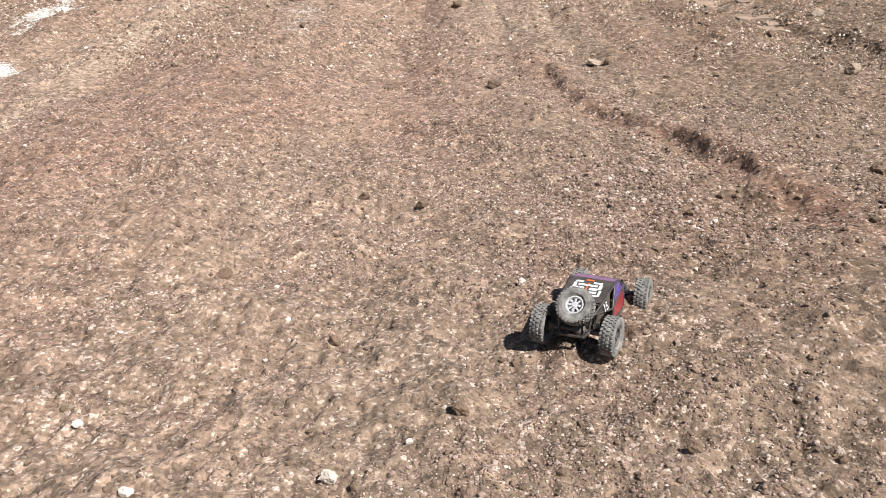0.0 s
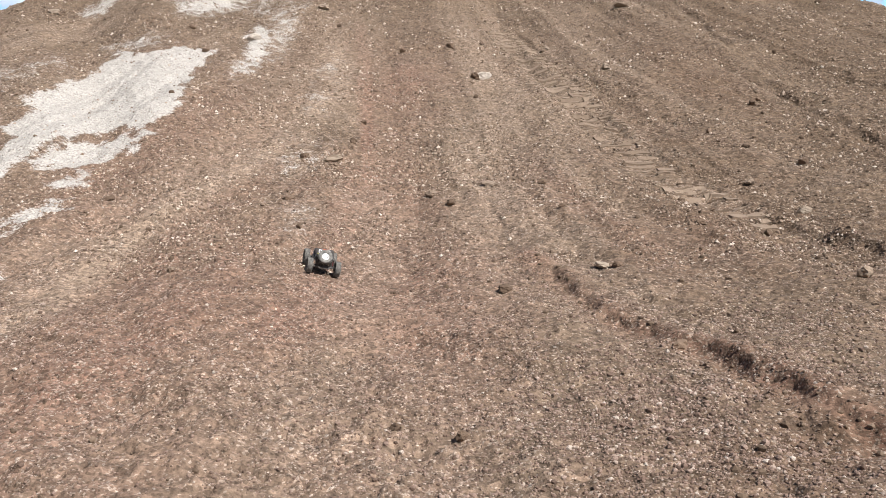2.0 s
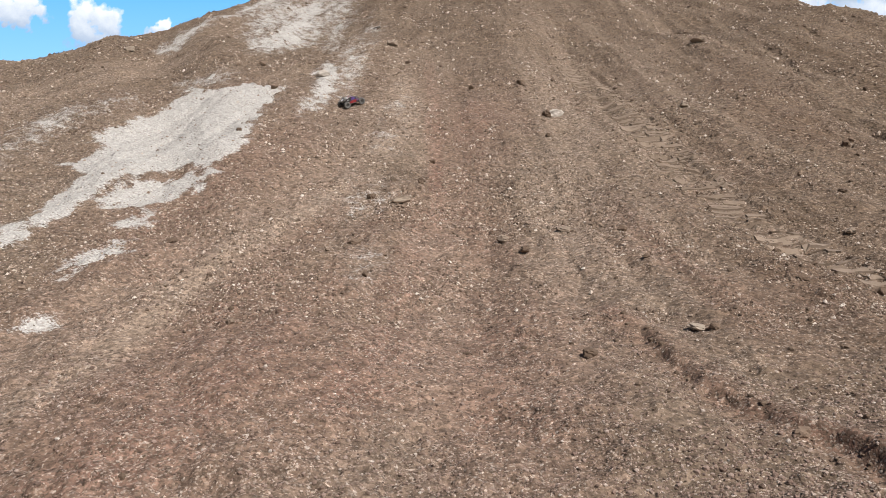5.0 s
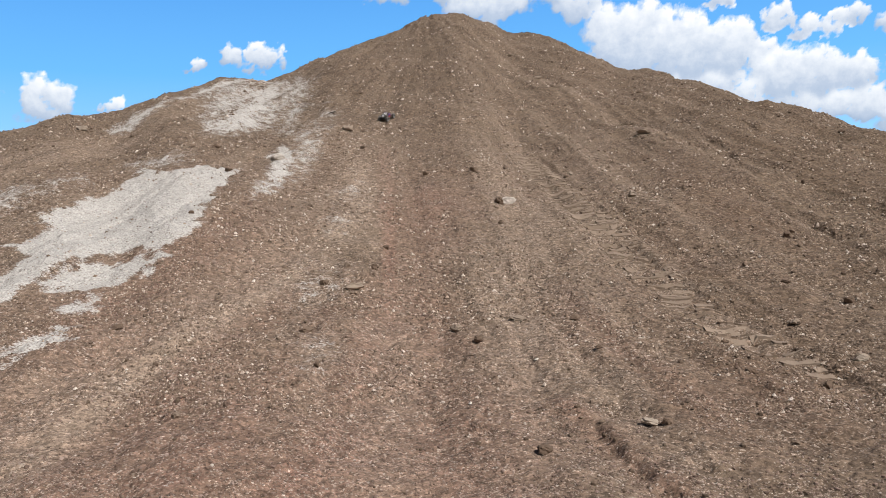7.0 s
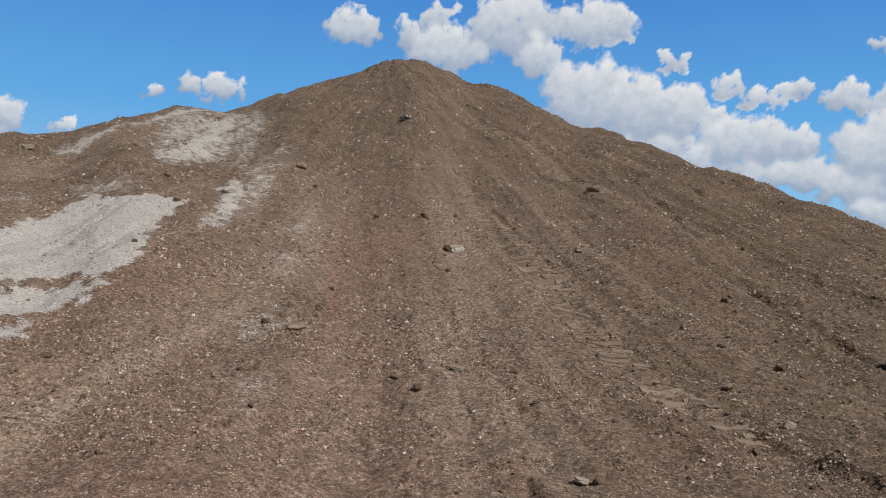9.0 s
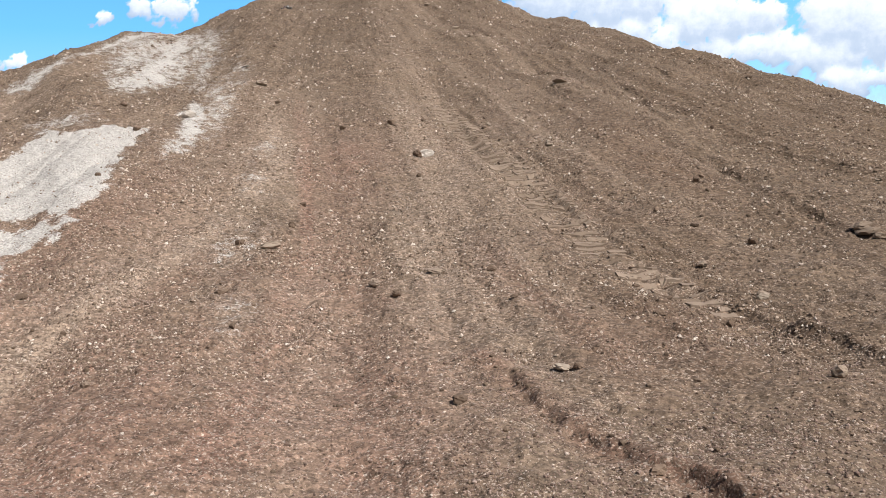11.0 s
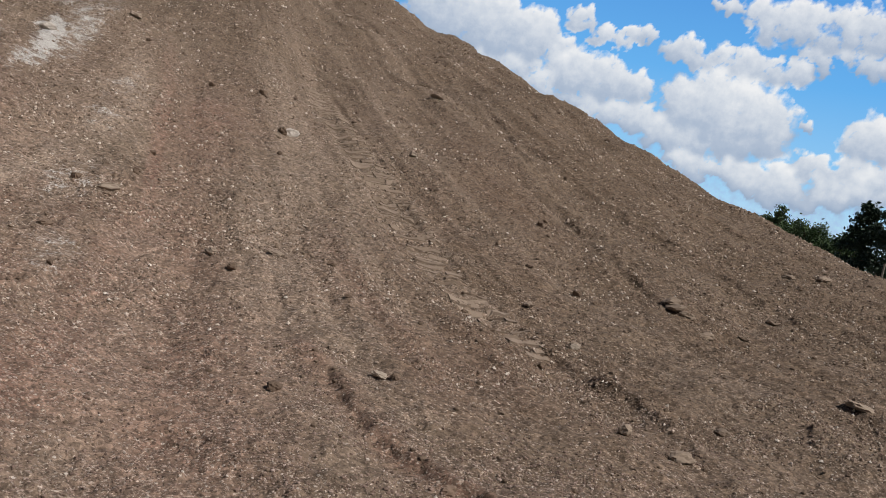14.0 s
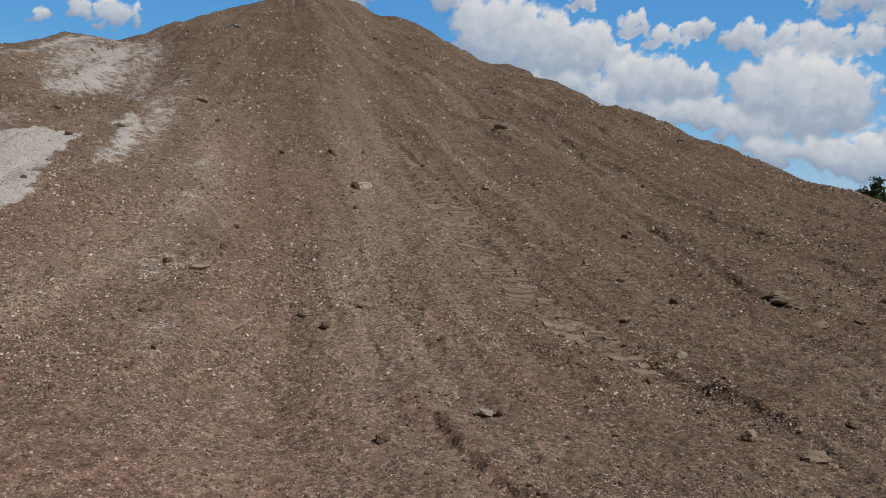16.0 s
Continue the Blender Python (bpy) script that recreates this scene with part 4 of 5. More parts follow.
# ---------------- clouds: a far sheet of fair-weather cumulus
# bearing, height over the horizon, half its width and height, in degrees
CLOUDS_LOW = [(-25.1, 8.9, 1.5, 1.3), (-21.5, 8.5, 0.9, 0.5), (-12.3, 12.0, 2.0, 0.9), (-15.9, 11.3, 0.5, 0.4), (-2.7, 16.7, 1.9, 1.3), (1.1, 16.5, 0.9, 1.0), (4.0, 15.5, 2.7, 1.5), (3.3, 17.7, 1.1, 0.9), (8.5, 17.3, 2.9, 1.9),
              (10.4, 15.0, 1.6, 1.4), (14.2, 17.2, 2.7, 1.5), (13.8, 12.6, 2.6, 2.4), (16.6, 11.8, 2.4, 2.0), (19.6, 11.4, 1.9, 1.8), (22.0, 10.6, 1.0, 1.1), (24.5, 9.4, 2.9, 1.5), (27.3, 9.0, 1.5, 1.1), (-30.0, 9.5, 2.0, 1.2)]
CLOUDS_FAR = [(19.6, 14.7, 1.2, 0.7), (23.1, 12.8, 0.9, 0.9), (25.1, 12.0, 1.4, 0.8), (27.3, 12.6, 1.0, 0.6), (30.2, 12.0, 1.4, 0.9), (17.7, 9.1, 3.4, 1.3), (22.5, 8.2, 3.2, 1.1), (27.2, 7.1, 3.6, 1.1), (34.5, 11.4, 4.0, 1.2), (32.1, 8.6, 2.4, 2.0),
              (35.2, 7.9, 2.6, 2.3), (31.5, 6.5, 3.4, 1.3), (36.8, 8.6, 0.9, 1.2), (38.3, 14.3, 5.1, 1.5), (40.4, 12.5, 2.9, 0.9), (42.8, 7.7, 1.4, 1.4), (40.8, 5.8, 2.9, 0.9), (38.8, 4.2, 4.4, 1.3), (43.0, 4.8, 2.4, 1.1), (39.0, 8.2, 0.3, 0.3),
              (32.6, 14.9, 1.2, 0.5), (46.5, 5.5, 3.0, 1.6), (34.5, 4.6, 4.0, 0.9)]


def cloud_material():
    m, nt, bsdf = material("cloud")
    nt.nodes.remove(bsdf)
    look_up = node(nt, "ShaderNodeAttribute", attribute_name="cloud")
    split = node(nt, "ShaderNodeSeparateColor", {0: look_up.outputs["Color"]})
    co = node(nt, "ShaderNodeTexCoord").outputs["Object"]
    wisps = grain(nt, co, 0.045, 8, 0.6)
    dense = calc(nt, "ADD", split.outputs[0], calc(nt, "MULTIPLY", calc(nt, "SUBTRACT", wisps, 0.5), 0.9))
    cover = node(nt, "ShaderNodeMapRange", {0: dense, 1: 0.2, 2: 0.72})
    lit = calc(nt, "ADD", split.outputs[1], calc(nt, "MULTIPLY", calc(nt, "SUBTRACT", wisps, 0.5), 0.45), True)
    tint = ramp(nt, lit, [(0.0, (0.36, 0.46, 0.62)), (0.4, (0.5, 0.58, 0.71)), (0.75, (0.78, 0.82, 0.88)), (1.0, (1.0, 1.0, 1.0))])
    glow = node(nt, "ShaderNodeEmission", {0: tint, 1: 1.24})
    air = ramp(nt, split.outputs[2], [(0.0, (0.5, 0.66, 0.78)), (0.2, (0.26, 0.52, 0.78)), (0.45, (0.12, 0.38, 0.74)), (0.85, (0.055, 0.22, 0.6))])
    blue = node(nt, "ShaderNodeEmission", {0: air, 1: 1.6})
    both = node(nt, "ShaderNodeMixShader", {0: calc(nt, "MULTIPLY", cover.outputs[0], 0.96), 1: blue.outputs[0], 2: glow.outputs[0]})
    nt.links.new(both.outputs[0], nt.nodes["Material Output"].inputs[0])
    return m


def build_clouds():
    az, el = np.arange(-48, 62, 0.14), np.arange(-1.0, 24, 0.14)
    A, E = np.meshgrid(az, el)
    wx, wy = A + 0.34 * fbm(A * 1.3, E * 1.3, 5, 200, 0.6), E + 0.34 * fbm(A * 1.3, E * 1.3, 5, 210, 0.6)
    body, lit, crown = np.zeros(A.shape), np.full(A.shape, 0.5), np.full(A.shape, -9.0)
    rnd = np.random.RandomState(71)
    for a0, e0, w, h in CLOUDS_LOW + CLOUDS_FAR:
        # each cloud is a heap of rounded billows on a flatter base
        for k in range(int(10 + 14 * min(w * h, 4.0))):
            u = rnd.uniform(-0.92, 0.92)
            tall = math.sqrt(1 - u * u)
            v = rnd.uniform(-0.75, 0.8) * tall
            r = min(w, h) * rnd.uniform(0.22, 0.55) * (0.6 + 0.4 * tall) + 0.1
            ca, ce = a0 + u * w, e0 + v * h
            i0, i1 = np.searchsorted(el, (ce - 2 * r - 0.7, ce + 2 * r + 0.7))
            j0, j1 = np.searchsorted(az, (ca - 2 * r - 0.7, ca + 2 * r + 0.7))
            at = (slice(i0, i1), slice(j0, j1))
            dx, dy = (wx[at] - ca) / r, (wy[at] - ce) / r
            d = np.hypot(dx, np.where(dy < 0, dy * 1.15, dy))
            up = np.sqrt(np.clip(1 - d * d, 0, 1))
            high = r * up + 0.12 * (rnd.rand() - 0.5) - 9 * (d > 1)
            light = 0.36 + 0.12 * dx + 0.2 * dy + 0.26 * up + 0.3 * np.clip((E[at] - e0) / h, -1, 1)
            over = high > crown[at]
            lit[at] = np.where(over, light, lit[at])
            crown[at] = np.maximum(crown[at], high)
            body[at] = np.maximum(body[at], np.clip((1.3 - d) * 1.0, 0, 1.0))
    for _ in range(5):
        lit[1:-1, 1:-1] = (lit[1:-1, 1:-1] * 2 + lit[:-2, 1:-1] + lit[2:, 1:-1] + lit[1:-1, :-2] + lit[1:-1, 2:]) / 6
    haze = np.clip((8 - E) / 8, 0, 1) * 0.45 * np.clip((A - 15) / 15, 0, 1)
    dense = body + haze
    R = 2600.0
    a, e = np.radians(A), np.radians(E)
    verts = np.stack([R * np.sin(a) * np.cos(e), R * np.cos(a) * np.cos(e), EYE + R * np.sin(e)], -1).reshape(-1, 3)
    n, m = A.shape
    i, j = np.meshgrid(np.arange(n - 1), np.arange(m - 1), indexing="ij")
    me = mesh_from("clouds", verts, np.stack([i * m + j, i * m + j + 1, (i + 1) * m + j + 1, (i + 1) * m + j], -1).reshape(-1, 4))
    attr = me.attributes.new("cloud", "FLOAT_COLOR", "POINT")
    attr.data.foreach_set("color", np.stack([dense, lit, np.clip(E / 24, 0, 1), 0 * lit + 1], -1).clip(0, 1.2).astype(np.float32).ravel())
    me.materials.append(cloud_material())
    return tagged(new("backdrop", me), "white cumulus clouds in a blue summer sky", "sky", kind="structure")


build_clouds()


# ---------------- the model truck: a tube-framed rock racer, nose along +y, wheels on z = 0
WHEEL_R, WHEEL_W, BASE, TRACK = 0.071, 0.052, 0.362, 0.255
SIZE = 0.89  # of the built shape


def box(bm, c, size, turn=(0, 0, 0), taper=1.0, bevel=0.0):
    m = Matrix.LocRotScale(c, Euler([radians(a) for a in turn]), None)
    made = bmesh.ops.create_cube(bm, size=1.0)["verts"]
    for v in made:
        k = taper if v.co.z > 0 else 1.0
        v.co = m @ Vector((v.co.x * size[0] * k, v.co.y * size[1] * k, v.co.z * size[2]))
    if bevel:
        edges = list({e for v in made for e in v.link_edges})
        bmesh.ops.bevel(bm, geom=edges, offset=bevel, segments=2, affect="EDGES")


def tube(bm, pts, r=0.004, sides=7):
    pts = [Vector(p) for p in pts]
    for a, b in zip(pts, pts[1:]):
        limb(bm, a, b, r, r, sides)
    for p in pts:
        bmesh.ops.create_uvsphere(bm, u_segments=7, v_segments=5, radius=r, matrix=Matrix.Translation(p))


def sheet(bm, corners, thick=0.003):
    """A thin panel with the given corners."""
    c = [Vector(p) for p in corners]
    n = (c[1] - c[0]).cross(c[2] - c[0]).normalized() * thick
    a, b = [bm.verts.new(p) for p in c], [bm.verts.new(p - n) for p in c]
    bm.faces.new(a), bm.faces.new(b[::-1])
    for i in range(len(c)):
        j = (i + 1) % len(c)
        bm.faces.new((a[j], a[i], b[i], b[j]))


def lathe(bm, profile, steps=36):
    """A shape turned about x: profile of (x, radius)."""
    rings = [[bm.verts.new((x, r * math.cos(2 * math.pi * k / steps), r * math.sin(2 * math.pi * k / steps))) for k in range(steps)] for x, r in profile]
    for p, q in zip(rings, rings[1:]):
        for k in range(steps):
            bm.faces.new((p[k], p[(k + 1) % steps], q[(k + 1) % steps], q[k]))


def wheel(name, parent, bright):
    """A knobbly tyre, with its rim as a part of it."""
    r, w = WHEEL_R, WHEEL_W / 2
    bm = bmesh.new()
    lathe(bm, [(-w * 0.62, r * 0.47), (-w * 0.95, r * 0.6), (-w, r * 0.8), (-w * 0.9, r * 0.91), (-w * 0.55, r * 0.95), (0, r * 0.96), (w * 0.55, r * 0.95), (w * 0.9, r * 0.91), (w, r * 0.8), (w * 0.95, r * 0.6), (w * 0.62, r * 0.47), (-w * 0.62, r * 0.47)])
    for k in range(30):
        for row, (x, wide, long, skew) in enumerate(((-0.72, 0.42, 0.55, 14), (-0.24, 0.36, 0.5, -12), (0.24, 0.36, 0.5, 12), (0.72, 0.42, 0.55, -14))):
            q = 2 * math.pi * (k + (0.5 if row % 2 else 0.0)) / 30
            m = Matrix.Rotation(q, 4, "X") @ Matrix.Translation((x * w, 0, r * (0.965 if abs(x) < 0.5 else 0.935))) @ Matrix.Rotation(radians(skew), 4, "Z") @ Matrix.Rotation(radians(-18 * x if abs(x) > 0.5 else 0), 4, "Y")
            made = bmesh.ops.create_cube(bm, size=1.0)["verts"]
            for v in made:
                v.co = m @ Vector((v.co.x * wide * w * (0.85 if v.co.z > 0 else 1), v.co.y * long * r * 0.25 * (0.8 if v.co.z > 0 else 1), v.co.z * r * 0.085))
    tyre = part(name, bm, RUBBER, parent, "grey dusty off-road tyre with deep knobs")
    bm = bmesh.new()
    lathe(bm, [(-w * 0.55, r * 0.48), (-w * 0.72, r * 0.49), (-w * 0.74, r * 0.43), (-w * 0.6, r * 0.4), (-w * 0.3, r * 0.38), (w * 0.3, r * 0.38), (w * 0.6, r * 0.4), (w * 0.74, r * 0.43), (w * 0.72, r * 0.49), (w * 0.55, r * 0.48)], 28)
    for side in (-1, 1):
        for k in range(8):
            m = Matrix.Rotation(2 * math.pi * k / 8, 4, "X") @ Matrix.Translation((side * w * 0.45, 0, r * 0.25))
            made = bmesh.ops.create_cube(bm, size=1.0)["verts"]
            for v in made:
                v.co = m @ Vector((v.co.x * w * 0.2, v.co.y * r * 0.1, v.co.z * r * 0.32))
        bmesh.ops.create_cone(bm, cap_ends=True, segments=14, radius1=r * 0.16, radius2=r * 0.12, depth=w * 0.3, matrix=Matrix.Translation((side * w * 0.5, 0, 0)) @ Matrix.Rotation(radians(90 * side), 4, "Y"))
    part("rim", bm, CHROME if bright else STEEL, tyre, "bright chrome beadlock rim" if bright else "dark spoked rim")
    return tyre


def spring(bm, a, b, r=0.009, turns=7):
    a, b = Vector(a), Vector(b)
    d = (b - a).normalized()
    s = d.orthogonal().normalized()
    t = d.cross(s)
    pts = [a.lerp(b, k / (turns * 8)) + (s * math.cos(k * math.pi / 4) + t * math.sin(k * math.pi / 4)) * r for k in range(turns * 8 + 1)]
    for p, q in zip(pts, pts[1:]):
        limb(bm, p, q, 0.0016, 0.0016, 4)


def number_print(panel, side):
    """The white race number on a rear quarter panel."""
    text = bpy.data.curves.new("number_print", "FONT")
    text.body, text.size, text.align_x, text.align_y, text.extrude = "15", 0.042, "CENTER", "CENTER", 0.0008
    holder = new("number_print", text)
    bpy.context.view_layer.update()
    me = bpy.data.meshes.new_from_object(holder)
    bpy.data.objects.remove(holder)
    lean = Vector((-0.2 * side, 0, 1)).normalized()
    across = Vector((0, side, 0))
    m = Matrix((across, lean, across.cross(lean))).transposed().to_4x4()
    m.translation = (side * 0.0715, -0.105, 0.152)
    me.transform(m)
    me.materials.append(WHITE)
    ob = new("number_print", me)
    ob.parent = panel
    tagged(ob, "white race number 15")


def build_truck():
    truck = new("model_truck")
    tagged(truck, "dusty purple and red model rock racer with a rear spare wheel", "model truck")
    # tub and belly
    bm = bmesh.new()
    box(bm, (0, 0.0, 0.078), (0.085, 0.3, 0.03), bevel=0.006)
    box(bm, (0, -0.03, 0.105), (0.1, 0.13, 0.04), taper=0.85, bevel=0.006)
    box(bm, (0, -0.12, 0.11), (0.07, 0.07, 0.045), bevel=0.005)
    part("chassis", bm, BLACK, truck, "black plastic tub")
    # nose
    bm = bmesh.new()
    sheet(bm, [(-0.038, 0.185, 0.112), (0.038, 0.185, 0.112), (0.062, 0.07, 0.148), (-0.062, 0.07, 0.148)])
    sheet(bm, [(-0.038, 0.185, 0.112), (-0.062, 0.07, 0.148), (-0.066, 0.07, 0.1), (-0.04, 0.185, 0.085)])
    sheet(bm, [(0.038, 0.185, 0.112), (0.04, 0.185, 0.085), (0.066, 0.07, 0.1), (0.062, 0.07, 0.148)])
    sheet(bm, [(-0.038, 0.185, 0.112), (-0.04, 0.185, 0.085), (0.04, 0.185, 0.085), (0.038, 0.185, 0.112)])
    hood = part("hood", bm, PURPLE, truck, "glossy purple nose panel")
    bm = bmesh.new()
    sheet(bm, [(-0.014, 0.165, 0.1215), (0.014, 0.165, 0.1215), (0.018, 0.135, 0.1308), (-0.018, 0.135, 0.1308)], 0.002)
    part("decal", bm, WHITE, hood, "pale oblong decal")
    # flanks
    for side in (-1, 1):
        s = side
        bm = bmesh.new()
        sheet(bm, [(s * 0.068, 0.075, 0.135), (s * 0.08, -0.075, 0.132), (s * 0.08, -0.085, 0.085), (s * 0.07, 0.075, 0.078)])
        part("side_panel", bm, RED, truck, "glossy dark red side panel")
        bm = bmesh.new()
        sheet(bm, [(s * 0.0675, 0.069, 0.147), (s * 0.0645, 0.04, 0.187), (s * 0.07, -0.02, 0.2), (s * 0.078, -0.065, 0.14)])
        part("side_window", bm, VIOLET, truck, "violet printed side window")
        bm = bmesh.new()
        sheet(bm, [(s * 0.075, -0.08, 0.14), (s * 0.069, -0.06, 0.19), (s * 0.063, -0.135, 0.168), (s * 0.06, -0.165, 0.115)])
        panel = part("rear_panel", bm, BLACK, truck, "black slanted rear quarter panel")
        number_print(panel, s)
    bm = bmesh.new()
    sheet(bm, [(-0.062, 0.07, 0.15), (0.062, 0.07, 0.15), (0.06, 0.041, 0.188), (-0.06, 0.041, 0.188)])
    part("windscreen", bm, VIOLET, truck, "violet printed windscreen")
    # cage
    bm = bmesh.new()
    for s in (-1, 1):
        tube(bm, [(s * 0.04, 0.19, 0.095), (s * 0.066, 0.072, 0.15), (s * 0.064, 0.04, 0.19), (s * 0.071, -0.025, 0.204), (s * 0.066, -0.135, 0.172), (s * 0.05, -0.175, 0.14), (s * 0.045, -0.185, 0.085)])
        tube(bm, [(s * 0.07, 0.072, 0.075), (s * 0.066, 0.072, 0.15)])
        tube(bm, [(s * 0.083, -0.08, 0.08), (s * 0.082, -0.075, 0.135), (s * 0.071, -0.025, 0.204)])
        tube(bm, [(s * 0.066, 0.072, 0.15), (s * 0.082, -0.075, 0.138)])
        tube(bm, [(s * 0.082, -0.075, 0.135), (s * 0.05, -0.175, 0.15)])
        tube(bm, [(s * 0.068, 0.075, 0.073), (s * 0.083, -0.08, 0.078)], 0.005)
    for y, z, h in ((0.072, 0.15, 0.066), (0.04, 0.19, 0.064), (-0.025, 0.204, 0.071), (-0.135, 0.171, 0.066), (-0.175, 0.14, 0.05)):
        tube(bm, [(-h, y, z), (h, y, z)])
    part("roll_cage", bm, BLACK, truck, "black tubular roll cage", True)
    # roof with a white block print
    bm = bmesh.new()
    sheet(bm, [(-0.062, 0.03, 0.193), (0.062, 0.03, 0.193), (0.069, -0.025, 0.208), (-0.069, -0.025, 0.208)], 0.004)
    part("roof", bm, PURPLE, truck, "glossy purple roof panel")
    bm = bmesh.new()
    sheet(bm, [(-0.069, -0.0255, 0.208), (0.069, -0.0255, 0.208), (0.064, -0.135, 0.176), (-0.064, -0.135, 0.176)], 0.004)
    roof = part("rear_deck", bm, BLACK, truck, "black slanted rear deck")
    bm = bmesh.new()

    def print_bar(x, y, w, d):
        y = y - 0.028
        z = lambda v: 0.21 + (v + 0.0255) * 0.292
        sheet(bm, [(x - w, y + d, z(y + d)), (x + w, y + d, z(y + d)), (x + w, y - d, z(y - d)), (x - w, y - d, z(y - d))], 0.0025)

    for x, y, w, d in ((-0.03, -0.018, 0.012, 0.004), (0.028, -0.018, 0.014, 0.004), (0, -0.032, 0.03, 0.0045), (-0.04, -0.036, 0.005, 0.012), (0.04, -0.036, 0.005, 0.012), (-0.02, -0.049, 0.013, 0.006), (0.022, -0.049, 0.013, 0.006),
                       (0, -0.065, 0.036, 0.004), (-0.045, -0.065, 0.004, 0.014), (0.045, -0.065, 0.004, 0.014), (0.012, -0.079, 0.03, 0.004)):
        print_bar(x, y, w, d)
    part("roof_print", bm, WHITE, roof, "white block graphic")
    bm = bmesh.new()
    print_bar(0.0, -0.008, 0.012, 0.003), print_bar(0.001, -0.05, 0.002, 0.03)
    part("roof_stripe", bm, ORANGE, roof, "thin orange stripe")
    bm = bmesh.new()
    print_bar(-0.047, -0.086, 0.011, 0.005)
    part("sticker", bm, YELLOW, roof, "small yellow sticker")
    # windscreen net and dark cabin
    bm = bmesh.new()
    box(bm, (0, -0.02, 0.14), (0.09, 0.06, 0.05), taper=0.7, bevel=0.006)
    box(bm, (0, -0.045, 0.165), (0.07, 0.018, 0.06), (-10, 0, 0), bevel=0.005)
    part("seat", bm, STEEL, truck, "dark moulded cabin insert")
    # axles with their gear cases, links and dampers
    for name, y in (("front_axle", BASE / 2), ("rear_axle", -BASE / 2)):
        bm = bmesh.new()
        limb(bm, Vector((-TRACK / 2 + 0.02, y, WHEEL_R)), Vector((TRACK / 2 - 0.02, y, WHEEL_R)), 0.0085, 0.0085, 10)
        bmesh.ops.create_uvsphere(bm, u_segments=14, v_segments=9, radius=0.023, matrix=Matrix.Translation((0.012, y, WHEEL_R)))
        for s in (-1, 1):
            box(bm, (s * (TRACK / 2 - 0.03), y, WHEEL_R), (0.018, 0.026, 0.034), bevel=0.003)
        part(name, bm, STEEL, truck, "", True)
        sign = 1 if y > 0 else -1
        for s in (-1, 1):
            bm = bmesh.new()
            tube(bm, [(s * 0.075, y - sign * 0.01, WHEEL_R - 0.005), (s * 0.04, y - sign * 0.12, 0.07)], 0.0038)
            part("link_rod", bm, STEEL, truck)
            bm = bmesh.new()
            limb(bm, Vector((s * 0.075, y - sign * 0.012, WHEEL_R + 0.005)), Vector((s * 0.052, y - sign * 0.035, 0.138)), 0.004, 0.0075, 9)
            damper = part("damper", bm, BLACK, truck, "", True)
            bm = bmesh.new()
            spring(bm, (s * 0.0735, y - sign * 0.0135, WHEEL_R + 0.012), (s * 0.056, y - sign * 0.031, 0.125))
            part("spring", bm, SHOCK, damper, "grey coil spring")
    for ends in ([(0.012, BASE / 2 - 0.02, WHEEL_R), (0.005, 0.04, 0.075)], [(0.012, -BASE / 2 + 0.02, WHEEL_R), (0.005, -0.06, 0.08)]):
        bm = bmesh.new()
        tube(bm, ends, 0.0045)
        part("drive_shaft", bm, SHOCK, truck)
    bm = bmesh.new()
    tube(bm, [(-0.045, 0.19, 0.085), (-0.03, 0.215, 0.08), (0.03, 0.215, 0.08), (0.045, 0.19, 0.085)], 0.005)
    part("front_bumper", bm, BLACK, truck)
    bm = bmesh.new()
    tube(bm, [(-0.045, -0.185, 0.09), (-0.035, -0.2, 0.078), (0.035, -0.2, 0.078), (0.045, -0.185, 0.09)], 0.005)
    part("rear_bumper", bm, BLACK, truck)
    bm = bmesh.new()
    tube(bm, [(-0.03, -0.165, 0.14), (0, -0.165, 0.15), (0.03, -0.165, 0.14)], 0.005)
    tube(bm, [(0, -0.14, 0.135), (0, -0.172, 0.155)], 0.007)
    part("spare_carrier", bm, BLACK, truck)
    # wheels
    spare = wheel("spare_wheel", truck, True)
    spare.matrix_basis = Matrix.Translation((0, -0.193, 0.178)) @ Matrix.Rotation(radians(-44), 4, "X") @ Matrix.Rotation(radians(90), 4, "Z")
    spare.scale = (0.85, 0.95, 0.95)
    wheels = []
    for y in (BASE / 2, -BASE / 2):
        for s in (-1, 1):
            w = wheel("wheel", truck, False)
            w.matrix_basis = Matrix.Translation((s * TRACK / 2, y, WHEEL_R))
            wheels.append(w)
    for ob in truck.children:
        if ob.name.split(".")[0] not in ("wheel", "front_axle", "rear_axle", "link_rod", "damper", "drive_shaft"):
            ob.location.z -= 0.012
            if ob.name != "spare_wheel":
                for o in (ob, *ob.children):
                    o.data.transform(Matrix.Diagonal((1.18, 1.13, 1.03, 1)))
    truck.scale = (SIZE, SIZE, SIZE)
    return truck, wheels


truck, wheels = build_truck()

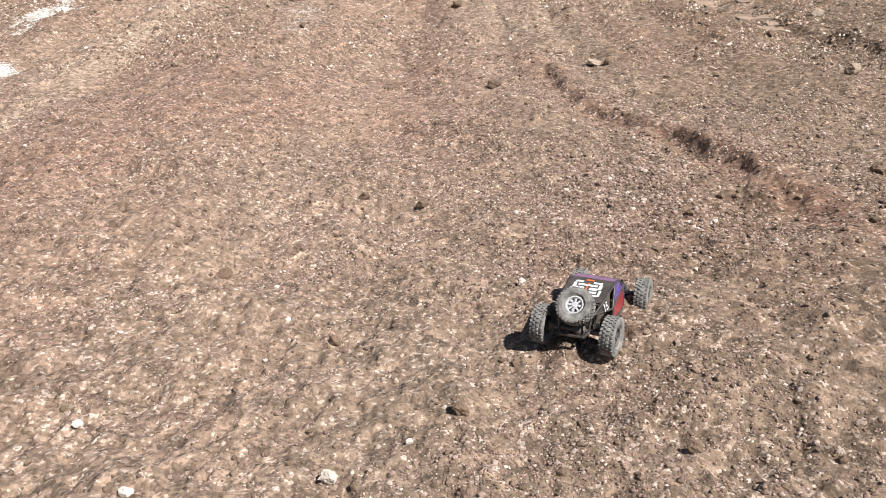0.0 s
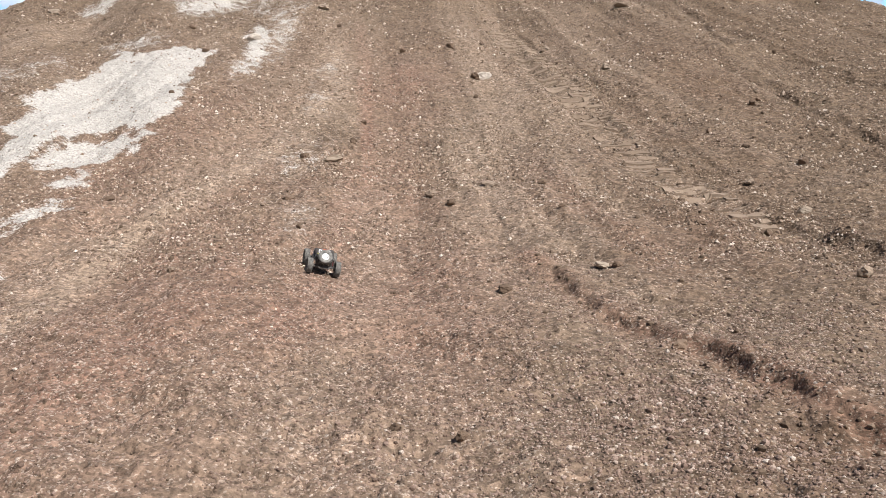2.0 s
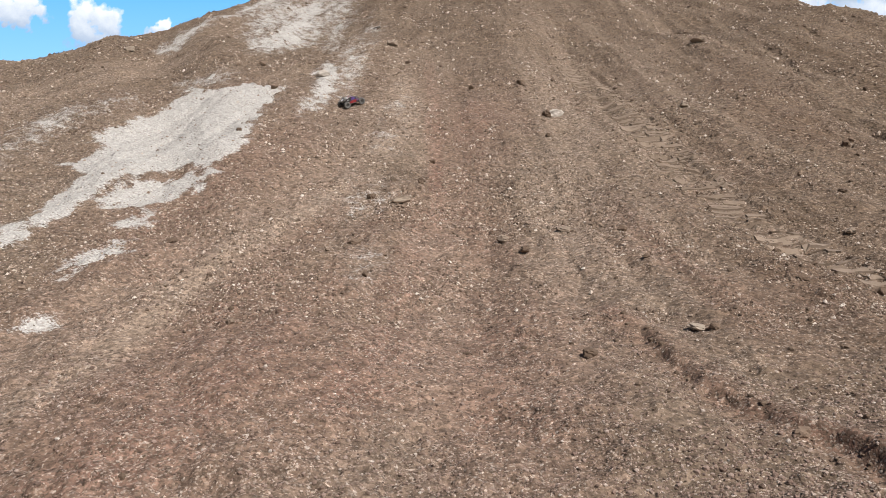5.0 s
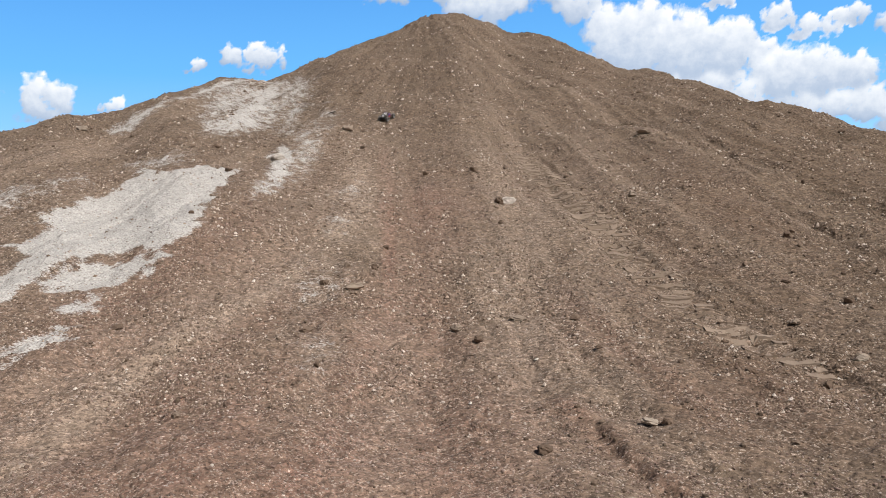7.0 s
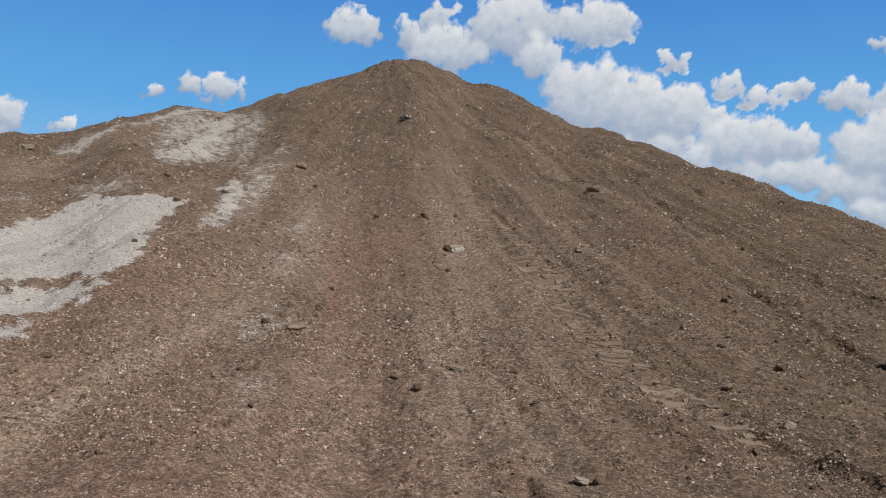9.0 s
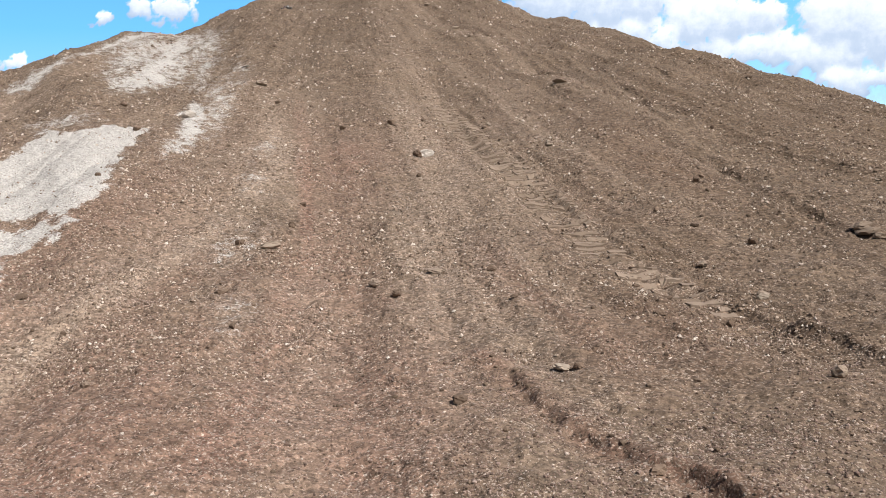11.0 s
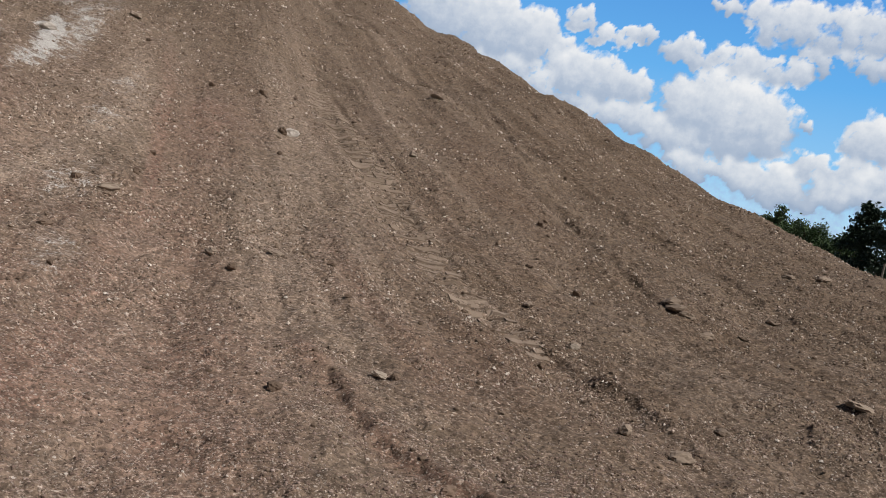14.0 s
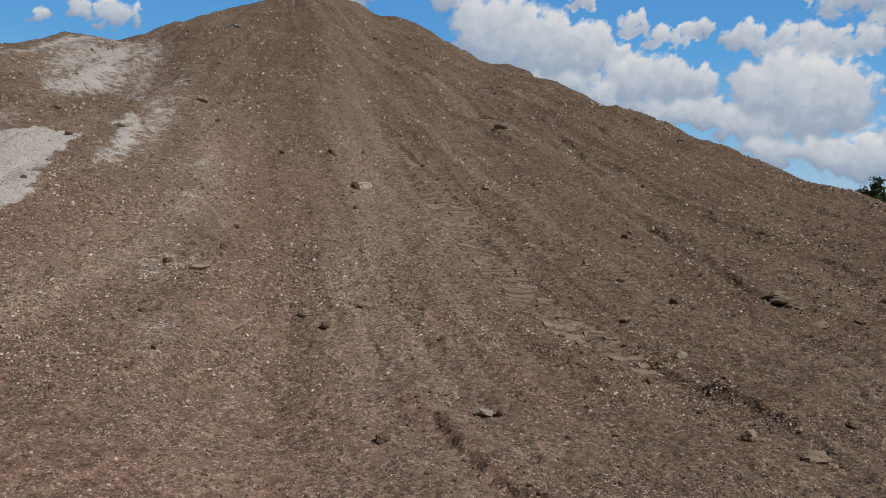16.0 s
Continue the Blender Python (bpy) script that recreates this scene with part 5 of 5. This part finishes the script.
# seconds, place on the ground, bearing of the nose (to the right), nose lifted
DRIVE = [
    (0, 0.80, 1.82, 28, -7), (0.2, 0.95, 2.16, 13, 3), (0.3, 1.01, 2.42, 3, 5), (0.5, 1.0, 3.06, -22, 3), (0.7, 0.86, 3.6, -52, 4), (0.8, 0.77, 3.86, -55, 2), (1.0, 0.51, 4.12, -52, 1),
    (1.2, 0.2, 4.15, -48, 0), (1.3, 0.04, 4.35, -34, 0), (1.5, -0.22, 4.88, -22, 0), (1.7, -0.45, 5.45, -18, 2), (2.0, -0.83, 6.36, -12, 1), (2.4, -1.2, 7.6, -12, 2), (2.6, -1.5, 8.65, -20, 0), (2.9, -2.05, 10.15, -42, 0),
    (3.0, -2.22, 10.55, -45, 0), (3.2, -2.55, 11.12, -32, 0), (4.2, -2.75, 14.0, 0, 0), (5.3, -2.12, 16.7, 62, 0), (5.6, -1.6, 17.6, 42, 0), (5.9, -1.4, 18.65, 8, 0), (6.2, -1.42, 19.85, -4, 0), (6.5, -1.4, 20.8, 5, 0),
    (6.8, -1.38, 21.7, 12, 0), (7.1, -1.14, 22.2, 40, 0), (7.4, -0.7, 23.1, 48, 0), (7.7, -0.25, 23.95, 50, 0), (8.0, 0.2, 24.35, 40, 0), (8.3, 0.43, 25.2, 22, 0), (8.5, 0.58, 25.75, 12, 0), (8.7, 0.62, 26.3, 0, 0),
    (9.7, -0.5, 30.4, -28, 0), (10.5, -2.1, 32.6, -35, 0), (10.8, -2.3, 32.95, -30, 0), (11.1, -2.33, 33.0, -28, 0), (16, -2.33, 33.0, -28, 0)]


def on_ground(x, y, bearing, lift=0.0):
    """The truck's pose with its four wheels on the soil."""
    b = radians(bearing)
    f, r = Vector((math.sin(b), math.cos(b), 0)), Vector((math.cos(b), -math.sin(b), 0))
    spots = [Vector((x, y, 0)) + f * u * SIZE * BASE / 2 + r * v * SIZE * TRACK / 2 for u, v in ((1, -1), (1, 1), (-1, -1), (-1, 1))]
    zs = ground_z(np.array([p.x for p in spots]), np.array([p.y for p in spots]))
    for p, z in zip(spots, zs):
        p.z = float(z)
    ahead = ((spots[0] + spots[1]) - (spots[2] + spots[3])).normalized()
    side = ((spots[1] + spots[3]) - (spots[0] + spots[2])).normalized()
    up = side.cross(ahead).normalized()
    side = ahead.cross(up)
    mid = sum(spots, Vector()) / 4
    m = Matrix((side, ahead, up)).transposed().to_4x4()
    m.translation = mid + up * (0.004 + 0.5 * SIZE * BASE * math.sin(radians(lift)))
    return m @ pose(0, 0, 0, lift)


def motions():
    # it leans to its right as it sets off
    walk(truck, [(t, on_ground(x, y, b, lift) @ Matrix.Rotation(radians(4.0 if t == 0 else 0.0), 4, "Y")) for t, x, y, b, lift in DRIVE])
    # the wheels roll by the way that the truck goes
    ts = np.array([row[0] for row in DRIVE])
    ways = np.concatenate([[0], np.cumsum([math.dist(a[1:3], b[1:3]) for a, b in zip(DRIVE, DRIVE[1:])])])
    turn, rows, before = 0.0, [], 0.0
    for k in range(0, 336):
        way = float(np.interp(k / FPS, ts, ways))
        turn -= min(math.degrees((way - before) / (WHEEL_R * SIZE)), 80.0)
        before = way
        rows.append((k / FPS, turn))
    rows.append((16.0, turn))
    steer = lambda t: float(np.interp(t, [0, 0.2, 0.6, 0.9, 1.4, 1.8, 2.5, 2.9, 3.3, 5.0, 5.8, 6.4], [6, 16, 14, -18, -18, -4, 10, 8, -12, -10, 12, 0]))
    for n, w in enumerate(wheels):
        side, y = (-1, 1)[n % 2], (BASE / 2, -BASE / 2)[n // 2]
        walk(w, [(t, Matrix.Translation((side * TRACK / 2, y, WHEEL_R)) @ Matrix.Rotation(radians(steer(t) if y > 0 else 0.0), 4, "Z") @ Matrix.Rotation(radians(a), 4, "X")) for t, a in rows])


motions()
